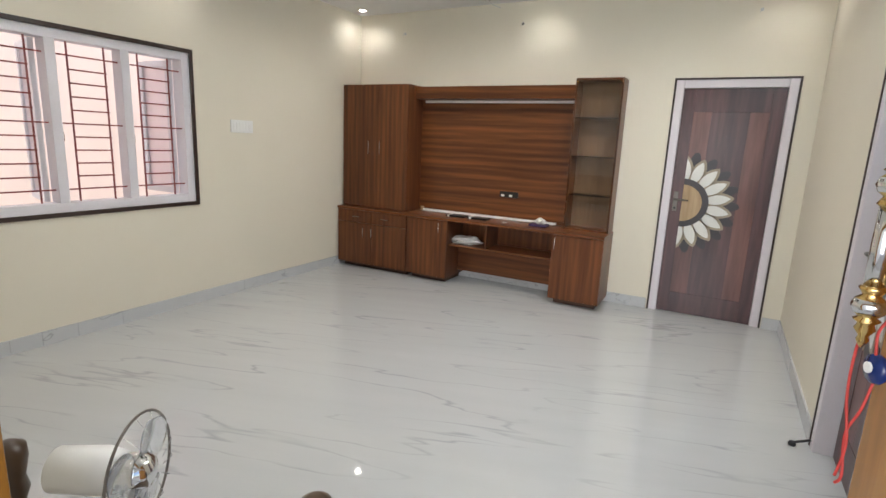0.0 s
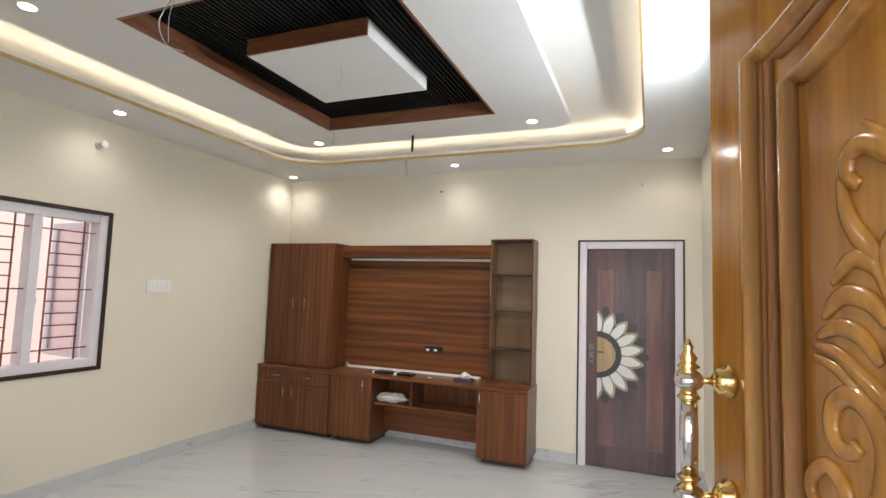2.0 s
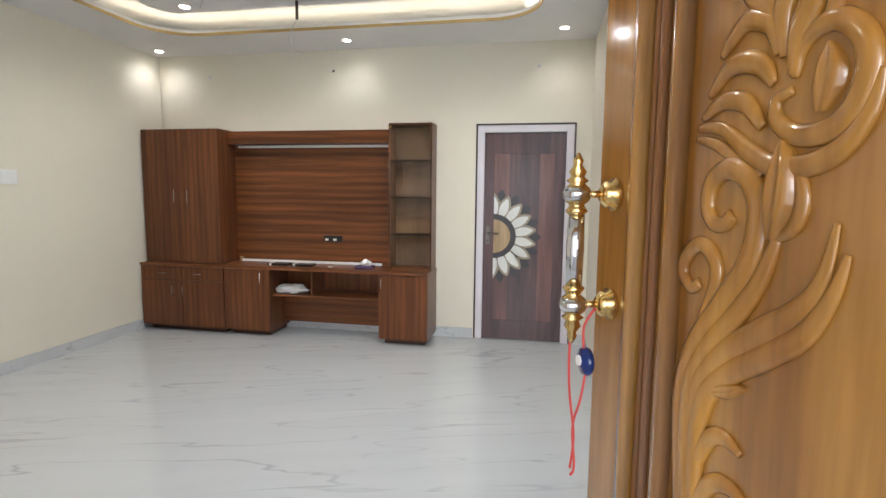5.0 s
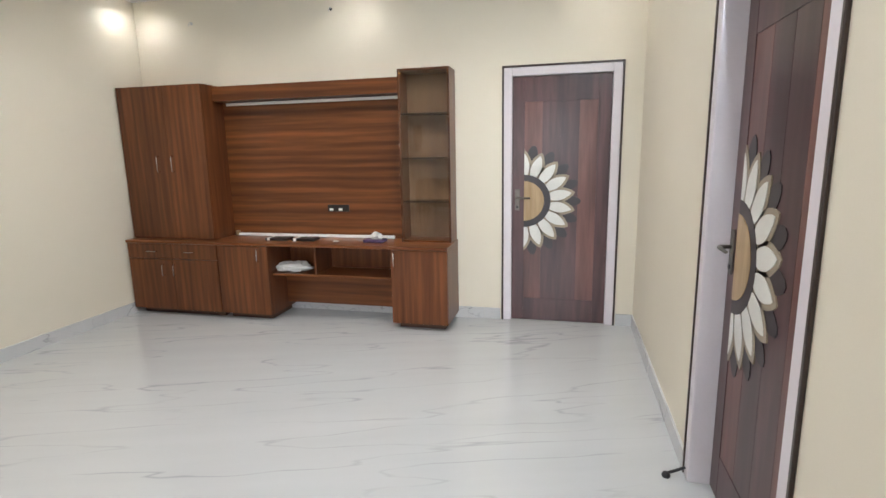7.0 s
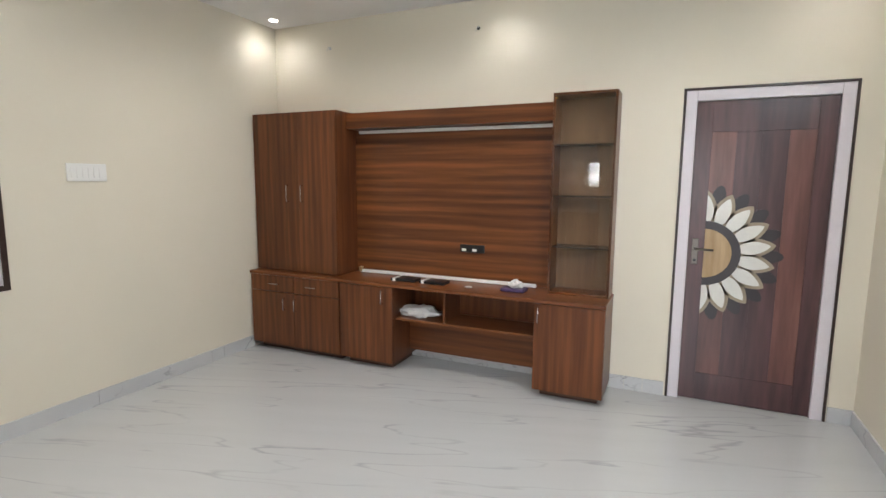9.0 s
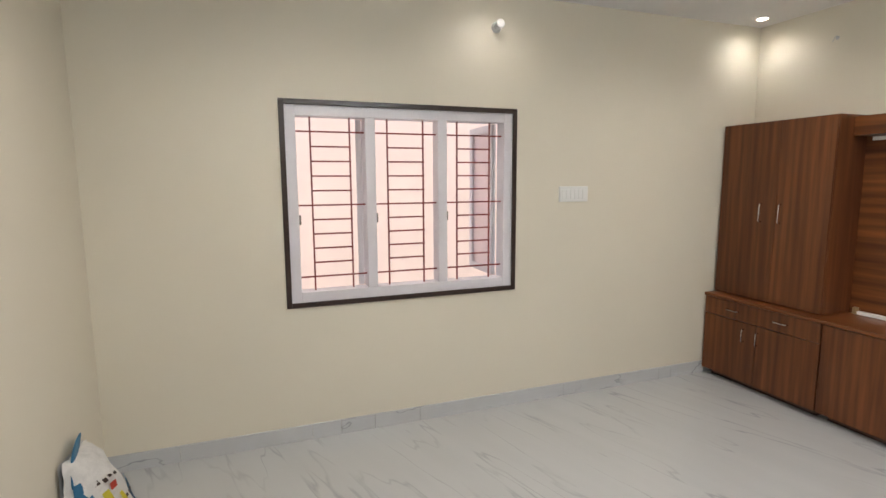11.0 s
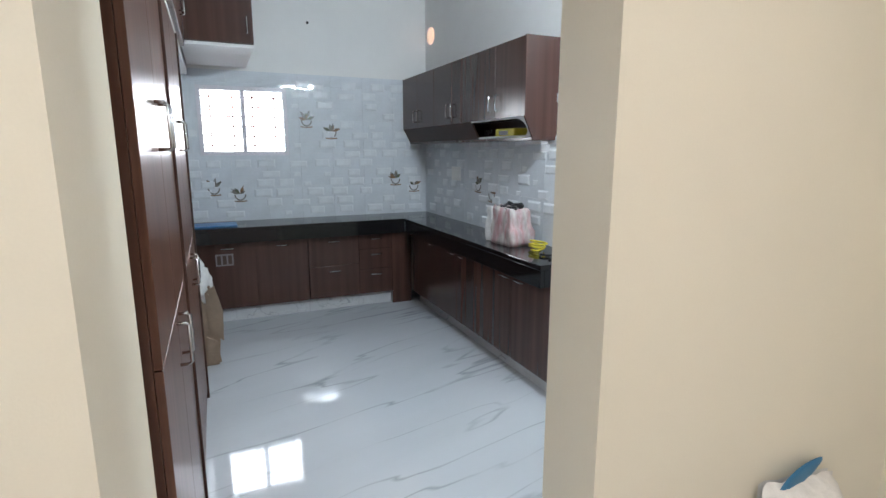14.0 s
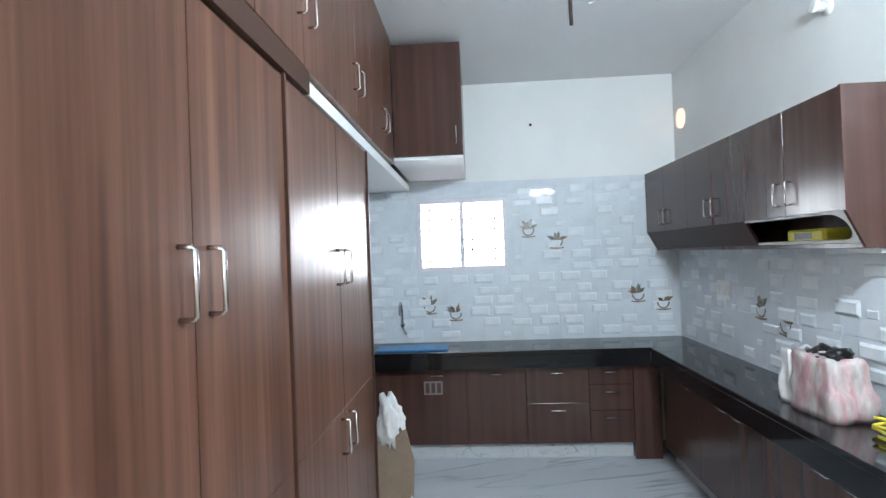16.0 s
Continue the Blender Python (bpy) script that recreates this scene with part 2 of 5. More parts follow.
NAVY = mat("blue_evil_eye_bead", (0.01, 0.03, 0.16), 0.1, vary=0.1)
PINK_BAG = mat("pink_printed_bag", (0.50, 0.25, 0.26), 0.5, second=(0.58, 0.55, 0.52), stretch=(1, 1, 0.35), vary_scale=22, streak=0.45, second_scale=30)
SKY_GLOW = mat("bright_hazy_sky", (1.0, 1.0, 1.0), 0.9, emit=5.5)
CARD = mat("brown_cardboard", (0.28, 0.20, 0.14), 0.8, vary=0.08, vary_scale=12)
CHAIR_WOOD = mat("dark_turned_wood", (0.07, 0.04, 0.02), 0.35, vary=0.15, vary_scale=12)
GREY_PL = mat("light_grey_plastic", (0.52, 0.53, 0.54), 0.3, vary=0.03)
CLEAR = mat("clear_plastic", (0.9, 0.92, 0.94), 0.05, glass=0.9, vary=0.01)
VENT = mat("dusty_brown_grey_vent", (0.20, 0.17, 0.17), 0.5, vary=0.1)
BLUE_FILM = mat("blue_plastic_film", (0.06, 0.25, 0.50), 0.35, vary=0.1)
# Emission stands in for daylight coming through the cap.
PEACH = mat("peach_cap_added_glow", (1.0, 0.66, 0.48), 0.5, vary=0.03, emit=0.45)

# ---- building helpers ----


def box(x0, x1, y0, y1, z0, z1, bm=None, bevel=0.0):
    made = bm or bmesh.new()
    vs = [made.verts.new((x, y, z)) for x in (x0, x1) for y in (y0, y1) for z in (z0, z1)]
    fs = [made.faces.new([vs[i] for i in f]) for f in ((0, 1, 3, 2), (4, 6, 7, 5), (0, 4, 5, 1), (2, 3, 7, 6), (0, 2, 6, 4), (1, 5, 7, 3))]
    if bevel:
        es = list({e for f in fs for e in f.edges})
        bmesh.ops.bevel(made, geom=es, offset=bevel, segments=2, affect="EDGES", profile=0.5)
    return made


def prism(outline, a, b, axis="z", bm=None):
    """A flat outline of (p, q) pushed from a to b along an axis."""
    made = bm or bmesh.new()
    at = {"z": lambda p, q, h: (p, q, h), "y": lambda p, q, h: (p, h, q), "x": lambda p, q, h: (h, p, q)}[axis]
    lo = [made.verts.new(at(p, q, a)) for p, q in outline]
    hi = [made.verts.new(at(p, q, b)) for p, q in outline]
    made.faces.new(lo)
    made.faces.new(hi)
    for i in range(len(outline)):
        j = (i + 1) % len(outline)
        made.faces.new((lo[i], lo[j], hi[j], hi[i]))
    bmesh.ops.recalc_face_normals(made, faces=made.faces)
    return made


def ring(outer, inner, a, b, bm=None):
    """A band between two outlines of as many points, from height a to b."""
    made = bm or bmesh.new()
    rows = [[made.verts.new((p, q, h)) for p, q in o] for o, h in ((outer, a), (outer, b), (inner, b), (inner, a))]
    n = len(outer)
    for k in range(4):
        r, s = rows[k], rows[(k + 1) % 4]
        for i in range(n):
            made.faces.new((r[i], r[(i + 1) % n], s[(i + 1) % n], s[i]))
    bmesh.ops.recalc_face_normals(made, faces=made.faces)
    return made


def rounded(x0, x1, y0, y1, r, n=8):
    out = []
    for cx, cy, a in ((x1 - r, y1 - r, 0), (x0 + r, y1 - r, 90), (x0 + r, y0 + r, 180), (x1 - r, y0 + r, 270)):
        out += [(cx + r * math.cos(radians(a + 90 * k / n)), cy + r * math.sin(radians(a + 90 * k / n))) for k in range(n + 1)]
    return out


def lathe(profile, segments=24, bm=None, m=None):
    """A turned body from (radius, height) pairs, about z, then moved by m."""
    made = bm or bmesh.new()
    rows = []
    for r, h in profile:
        rows.append([made.verts.new((r * math.cos(2 * math.pi * i / segments), r * math.sin(2 * math.pi * i / segments), h)) for i in range(segments)])
    for a, b in zip(rows, rows[1:]):
        for i in range(segments):
            made.faces.new((a[i], a[(i + 1) % segments], b[(i + 1) % segments], b[i]))
    made.faces.new(rows[0][::-1])
    made.faces.new(rows[-1])
    if m is not None:
        bmesh.ops.transform(made, matrix=m, verts=[v for row in rows for v in row])
    return made


def tube(points, radii, segments=10, flat=(1.0, 1.0), bm=None, normal=None):
    """A swept body along points; radii per point; flat scales it across and along the given normal."""
    made = bm or bmesh.new()
    pts = [Vector(p) for p in points]
    n = len(pts)
    if not hasattr(radii, "__len__"):
        radii = [radii] * n
    rows, up = [], Vector(normal) if normal else None
    for i, p in enumerate(pts):
        d = (pts[min(i + 1, n - 1)] - pts[max(i - 1, 0)]).normalized()
        ref = up if up else (Vector((0, 0, 1)) if abs(d.z) < 0.9 else Vector((1, 0, 0)))
        side = d.cross(ref).normalized()
        above = side.cross(d).normalized()
        rows.append([made.verts.new(p + side * math.cos(2 * math.pi * k / segments) * radii[i] * flat[0] + above * math.sin(2 * math.pi * k / segments) * radii[i] * flat[1]) for k in range(segments)])
    for a, b in zip(rows, rows[1:]):
        for i in range(segments):
            made.faces.new((a[i], a[(i + 1) % segments], b[(i + 1) % segments], b[i]))
    made.faces.new(rows[0][::-1])
    made.faces.new(rows[-1])
    return made


def smooth_line(points, n=8):
    """Catmull-Rom through the points."""
    ps = [Vector(p) for p in points]
    ps = [ps[0]] + ps + [ps[-1]]
    out = []
    for i in range(1, len(ps) - 2):
        for k in range(n):
            t = k / n
            a, b, c, d = ps[i - 1:i + 3]
            out.append(0.5 * (2 * b + (c - a) * t + (2 * a - 5 * b + 4 * c - d) * t * t + (3 * b - a - 3 * c + d) * t ** 3))
    return out + [ps[-2]]


def mesh_of(name, bm, material, smooth=False):
    me = bpy.data.meshes.new(name)
    bmesh.ops.recalc_face_normals(bm, faces=bm.faces)
    if smooth:
        for f in bm.faces:
            f.smooth = True
    bm.to_mesh(me)
    bm.free()
    me.materials.append(material)
    return me


def chain(ob):
    m = ob.matrix_basis.copy()
    while ob.parent:
        m = ob.parent.matrix_basis @ ob.matrix_parent_inverse @ m
        ob = ob.parent
    return m


def part(name, bm, material, parent, label="", smooth=False, local=False):
    ob = new(name, mesh_of(name, bm, material, smooth))
    ob.parent = parent
    if material in (GLASS, SASH_GLASS, CLEAR):
        ob.visible_shadow = False
    if not local:
        ob.matrix_parent_inverse = chain(parent).inverted()
    if label:
        ob["label"] = label
    return ob


def thing(name, at, label, category, group=""):
    ob = new(name)
    ob.empty_display_size = 0.1
    ob.matrix_basis = at if isinstance(at, Matrix) else Matrix.Translation(at)
    return tagged(ob, label, category, group)


def solid(name, bm, material, label, category, kind="", smooth=False, group=""):
    return tagged(new(name, mesh_of(name, bm, material, smooth)), label, category, group, kind)


def bar_handle(parent, p, axis, length, out, material=None, name="handle", label="brushed steel bow handle", r=0.004):
    """A bow handle at p; axis is its long direction, out its stand-off."""
    a, o = Vector(axis) * length / 2, Vector(out)
    p = Vector(p)
    pts = [p - a, p - a + o * 0.8, p - a * 0.9 + o, p + a * 0.9 + o, p + a + o * 0.8, p + a]
    return part(name, tube(pts, r, 8), material or STEEL, parent, label, smooth=True)

# ---- structure ----
W, D, FRONT, OUT, H = 4.60, 5.55, 0.64, 0.40, 2.91
TOP = 3.10
KX, KY, KE, KTOP = 0.195, -3.41, 2.95, 2.93


def wall(name, boxes, material, label):
    bm = bmesh.new()
    for b in boxes:
        box(*b, bm=bm)
    return solid(name, bm, material, label, "wall", "structure")


wall("wall_west", [(-0.23, 0, OUT, 1.70, 0, TOP), (-0.23, 0, 3.255, D + 0.23, 0, TOP), (-0.23, 0, 1.70, 3.255, 0, 0.90), (-0.23, 0, 1.70, 3.255, 2.14, TOP)],
     CREAM, "cream painted plaster wall with a grilled window")
wall("wall_north", [(0, 3.515, D, D + 0.23, 0, TOP), (4.44, W + 0.23, D, D + 0.23, 0, TOP), (3.515, 4.44, D, D + 0.23, 2.14, TOP)],
     CREAM, "cream painted plaster wall behind the television unit")
wall("wall_east", [(W, W + 0.23, OUT, 2.46, 0, TOP), (W, W + 0.23, 3.49, D, 0, TOP), (W, W + 0.23, 2.46, 3.49, 2.14, TOP)],
     CREAM, "cream painted plaster wall with an inner door")
south = bmesh.new()
for b in ((0, 1.354, OUT, FRONT, 0, TOP), (2.43, 3.06, OUT, FRONT, 0, TOP), (1.354, 2.43, OUT, FRONT, 2.146, TOP), (3.06, W, OUT, FRONT, 2.17, TOP)):
    box(*b, bm=south)
prism([(2.368, OUT), (2.43, OUT), (2.43, FRONT), (2.414, FRONT)], 0, 2.146, "z", south)
prism([(1.354, OUT), (1.357, OUT), (1.372, FRONT), (1.354, FRONT)], 0, 2.146, "z", south)
solid("wall_south_hall", south, CREAM, "cream painted plaster wall with the kitchen opening", "wall", "structure")
wall("wall_west_kitchen", [(-0.23, KX, KY - 0.2, OUT, 0, TOP)], KWALL, "white painted kitchen wall")
wall("wall_south_kitchen", [(KX, 1.55, KY - 0.2, KY, 0, TOP), (2.29, KE, KY - 0.2, KY, 0, TOP), (1.55, 2.29, KY - 0.2, KY, 0, 1.41), (1.55, 2.29, KY - 0.2, KY, 2.0, TOP)],
     KWALL, "white painted kitchen wall with a small window")
wall("wall_east_kitchen", [(KE, KE + 0.2, KY - 0.2, OUT, 0, TOP)], KWALL, "white painted kitchen side wall")
solid("floor", box(-0.23, W + 0.23, OUT, D + 0.2, -0.1, 0), FLOOR, "polished white marble-look floor with grey veins", "floor", "structure")
solid("floor_kitchen", box(KX, KE, KY, OUT, -0.1, 0), KFLOOR, "polished white kitchen floor with dark grey veins", "floor", "structure")
solid("floor_porch", box(KE + 0.2, 7.0, -3.0, OUT, -0.1, -0.004), PORCH, "grey stone porch floor", "floor", "structure")
solid("ground", box(-300, 300, -300, 300, -0.4, -0.2), GROUND, "bare earth ground around the house", "ground", "structure")
# Unseen roof, carried out past the porch to block the sun.
solid("roof_slab", box(-0.3, 7.2, KY - 0.3, D + 0.3, 3.14, 3.3), CEIL, "unseen concrete roof slab, extended to shade the porch", "roof", "structure")
solid("backdrop", box(-40, 40, -61, -60, -0.2, 30), SKY_GLOW, "bright hazy sky far behind the kitchen window", "sky", "structure")
solid("wall_neighbour", box(-2.5, -2.2, -4, 9, -0.2, 5.0), PINK, "pink painted wall of the house next door", "wall", "structure")

# kitchen ceiling and hall ceiling with cove and inner panel
solid("ceiling_kitchen", box(KX, KE, KY, OUT, KTOP, TOP), CEIL, "plain white kitchen ceiling", "ceiling", "structure")
solid("ceiling", box(0, W, FRONT, D, TOP, TOP + 0.03), CEIL, "white recessed ceiling lit by hidden strips", "ceiling", "structure")
CX0, CX1, CY0, CY1 = 0.58, 4.12, 1.50, 4.91
cove = rounded(CX0, CX1, CY0, CY1, 0.42, 10)
border = bmesh.new()
for bx in ((0, W, FRONT, CY0 - 0.05), (0, W, CY1 + 0.05, D), (0, CX0 - 0.05, CY0 - 0.05, CY1 + 0.05), (CX1 + 0.05, W, CY0 - 0.05, CY1 + 0.05)):
    box(bx[0], bx[1], bx[2], bx[3], H, H + 0.05, bm=border)
rect = [(min(max(p, CX0 - 0.05), CX1 + 0.05), min(max(q, CY0 - 0.05), CY1 + 0.05)) for p, q in rounded(CX0 - 0.10, CX1 + 0.10, CY0 - 0.10, CY1 + 0.10, 0.01, 10)]
ring(rect, cove, H, H + 0.05, border)
solid("ceiling_border", border, CEIL, "white lowered ceiling border round the cove", "ceiling", "structure")
solid("ceiling_soffit", box(3.97, W, FRONT, D, 3.035, TOP - 0.001), CEIL, "white stepped ceiling above the cove light", "ceiling", "structure")
solid("ceiling_trim", ring(cove, rounded(CX0 + 0.012, CX1 - 0.012, CY0 + 0.012, CY1 - 0.012, 0.408, 10), H - 0.003, H + 0.020), GOLD, "gold edge strip round the ceiling cove", "trim", "structure")
solid("led_strip", ring(rounded(CX0 - 0.09, CX1 + 0.09, CY0 - 0.09, CY1 + 0.09, 0.48, 10), rounded(CX0 - 0.075, CX1 + 0.075, CY0 - 0.075, CY1 + 0.075, 0.47, 10), H + 0.052, H + 0.066), LED, "warm white strip light hidden in the cove", "strip light")
PZ = 2.95
panel = bmesh.new()
TX0, TX1, TY0, TY1 = 1.59, 3.075, 2.08, 4.00
PX0, PX1, PY0, PY1 = 0.98, 3.585, 1.66, 4.44
for bx in ((PX0 + 0.05, PX1 - 0.15, PY0 + 0.05, TY0), (PX0 + 0.05, PX1 - 0.15, TY1, PY1 - 0.15), (PX0 + 0.05, TX0, TY0, TY1), (TX1, PX1 - 0.15, TY0, TY1)):
    box(*bx, PZ, PZ + 0.05, bm=panel)
inner_rect = [(min(max(p, PX0 + 0.05), PX1 - 0.15), min(max(q, PY0 + 0.05), PY1 - 0.15)) for p, q in rounded(PX0 - 0.1, PX1 + 0.1, PY0 - 0.1, PY1 + 0.1, 0.01, 8)]
ring(rounded(PX0, PX1, PY0, PY1, 0.15, 8), inner_rect, PZ, PZ + 0.05, panel)
solid("ceiling_panel", panel, CEIL, "white inner ceiling panel with a square tray", "ceiling", "structure")
solid("led_strip", box(PX1 - 0.075, PX1 - 0.06, PY0 + 0.1, PY1 - 0.15, PZ + 0.052, PZ + 0.066), LED_SOFT, "warm white strip light above the ceiling panel", "strip light")

tray = thing("ceiling_tray", (2.36, 2.98, TOP), "brown edged ceiling tray with black slats and white island", "ceiling tray")
part("tray_edge", ring([(TX0, TY0), (TX1, TY0), (TX1, TY1), (TX0, TY1)], [(TX0 + 0.014, TY0 + 0.014), (TX1 - 0.014, TY0 + 0.014), (TX1 - 0.014, TY1 - 0.014), (TX0 + 0.014, TY1 - 0.014)], PZ - 0.003, 3.075),
     TRAY_WOOD, tray, "brown laminate edge")
slats = bmesh.new()
box(TX0, TX1, TY0, TY1, 3.075, 3.095, bm=slats)
k = TX0 + 0.03
while k < TX1 - 0.03:
    box(k, k + 0.016, TY0 + 0.015, TY1 - 0.015, 3.050, 3.076, bm=slats)
    k += 0.032
part("slat_panel", slats, BLACK, tray, "black ribbed slats")
part("island", box(1.94, 2.755, 2.645, 3.43, PZ, 3.049, bevel=0.003), CEIL, tray, "white hanging square")
part("island_edge", box(1.94, 2.755, 2.633, 2.644, PZ + 0.002, 3.049), TRAY_WOOD, tray, "brown laminate edge of the hanging square")


def downlight(x, y, z):
    t = thing("downlight", (x, y, z), "round recessed ceiling spot light, lit", "ceiling light", "ceiling spot lights")
    part("trim_ring", lathe([(0.047, -0.004), (0.047, 0), (0.036, 0), (0.036, -0.004)], 24, m=Matrix.Translation((x, y, z))), PLASTIC_W, t)
    part("diffuser", lathe([(0.037, -0.0065), (0.037, -0.0042)], 24, m=Matrix.Translation((x, y, z))), LAMP_ON, t, "glowing round diffuser")
    return t


for x, y in SPOTS_LOW:
    downlight(x, y, H)
for x, y in SPOTS_HIGH:
    downlight(x, y, PZ)


def fan_point(x, y, z, length):
    t = thing("fan_hook", (x, y, z), "bare fan hook pipe with loose wires under the ceiling", "fan hook", "fan hooks")
    part("pipe", tube([(x, y, z), (x, y, z - length)], 0.012, 8), TRIM_D, t, smooth=True)
    part("wire", tube(smooth_line([(x, y, z - length), (x - 0.05, y - 0.03, z - length - 0.12), (x - 0.02, y - 0.02, z - length - 0.22), (x + 0.06, y, z - length - 0.26)]), 0.0025, 6), GREY_PL, t, "thin loose wire")
    part("wire", tube(smooth_line([(x, y, z - length), (x - 0.06, y + 0.02, z - length - 0.08), (x - 0.04, y + 0.01, z - length - 0.2)]), 0.002, 6), GREY_PL, t, "thin loose wire")


fan_point(2.36, 1.80, PZ, 0.17)
fan_point(2.23, 4.33, PZ, 0.14)
for x, y in ((2.40, 2.93), (1.62, 4.02)):
    w = thing("ceiling_wire", (x, y, PZ), "short loose wire hanging from the ceiling", "wire", "ceiling wires")
    part("strand", tube(smooth_line([(x, y, PZ), (x + 0.012, y, PZ - 0.06), (x - 0.01, y, PZ - 0.13)]), 0.0025, 6), GREY_PL, w)

# ---- window of the hall ----


def window_hall():
    y0, y1, z0, z1 = 1.70, 3.255, 0.90, 2.14
    w = tagged(thing("window_1", (0, (y0 + y1) / 2, z0), "white three-light window with red iron grilles, sashes open", "window"), kind="structure")
    for nm, b in (("trim", (0.0, 0.012, y0 - 0.02, y0 + 0.012, z0 - 0.02, z1 + 0.02)), ("trim", (0.0, 0.012, y1 - 0.012, y1 + 0.02, z0 - 0.02, z1 + 0.02)),
                  ("trim", (0.0, 0.0118, y0 + 0.012, y1 - 0.012, z1 - 0.012, z1 + 0.02)), ("trim", (0.0, 0.0118, y0 + 0.012, y1 - 0.012, z0 - 0.02, z0 + 0.012))):
        part(nm, box(*b, bevel=0.003), TRIM_D, w, "dark stained edge strip")
    f = 0.075
    xs = (-0.115, -0.006)
    part("window_frame", box(*xs, y0, y0 + f, z0, z1, bevel=0.004), WIN_W, w)
    part("window_frame", box(*xs, y1 - f, y1, z0, z1, bevel=0.004), WIN_W, w)
    part("window_frame", box(*xs, y0 + f, y1 - f, z1 - f, z1, bevel=0.004), WIN_W, w)
    part("window_sill", box(*xs, y0 + f, y1 - f, z0, z0 + f, bevel=0.004), WIN_W, w)
    part("reveal", ring([(y0, z0), (y1, z0), (y1, z1), (y0, z1)], [(y0 + 0.002, z0 + 0.002), (y1 - 0.002, z0 + 0.002), (y1 - 0.002, z1 - 0.002), (y0 + 0.002, z1 - 0.002)], -0.23, -0.115), WIN_W, w).data.transform(
        Matrix(((0, 0, 1, 0), (1, 0, 0, 0), (0, 1, 0, 0), (0, 0, 0, 1))))
    clear = (y1 - y0 - 2 * f - 2 * 0.065) / 3
    for i in range(3):
        a = y0 + f + i * (clear + 0.065)
        b = a + clear
        if i < 2:
            part("mullion", box(*xs, b, b + 0.065, z0 + f, z1 - f, bevel=0.004), WIN_W, w)
        g = part("grille", box(-0.060, -0.052, a + 0.10 * clear * 2, a + 0.10 * clear * 2 + 0.010, z0 + f, z1 - f), GRILLE, w, "red oxide painted iron grille")
        part("bar", box(-0.060, -0.052, b - 0.20 * clear - 0.010, b - 0.20 * clear, z0 + f, z1 - f), GRILLE, g)
        n = 12
        for k in range(n - 1):
            z = z0 + f + 0.09 + k * (z1 - z0 - 2 * f - 0.18) / (n - 2)
            full = k in (0, 5, n - 2)
            part("bar", box(-0.0515, -0.0435, a if full else a + 0.2 * clear, b if full else b - 0.2 * clear, z - 0.005, z + 0.005), GRILLE, g)
        # casement sash, hinged on the far side and swung out
        part("latch", box(-0.045, -0.030, a + 0.004, a + 0.016, z0 + 0.50, z0 + 0.56, bevel=0.002), STEEL, w, "small steel latch")
        if i == 1:
            continue
        h = b - 0.004
        open_more = Matrix.Translation((-0.125, h, 0)) @ pose(0, 0, 0, 0, 0, (-14, 0, -1)[i]) @ Matrix.Translation((0.125, -h, 0))
        s = part("sash", box(-0.125 - 0.05, -0.125, h - 0.035, h, z0 + f, z1 - f, bevel=0.003), WIN_W, w, "white casement sash swung outwards")
        length = clear - 0.01
        part("stile", box(-0.125 - length, -0.125 - length + 0.05, h - 0.035, h, z0 + f, z1 - f, bevel=0.003), WIN_W, s)
        part("rail", box(-0.125 - length + 0.05, -0.175, h - 0.034, h - 0.001, z1 - f - 0.05, z1 - f), WIN_W, s)
        part("rail", box(-0.125 - length + 0.05, -0.175, h - 0.034, h - 0.001, z0 + f, z0 + f + 0.05), WIN_W, s)
        part("pane", box(-0.125 - length + 0.05, -0.175, h - 0.020, h - 0.015, z0 + f + 0.05, z1 - f - 0.05), SASH_GLASS, s, "frosted tinted glass")
        for o in (s, *s.children):
            o.data.transform(open_more)


window_hall()

# ---- inner doors with half sunflower inlay ----


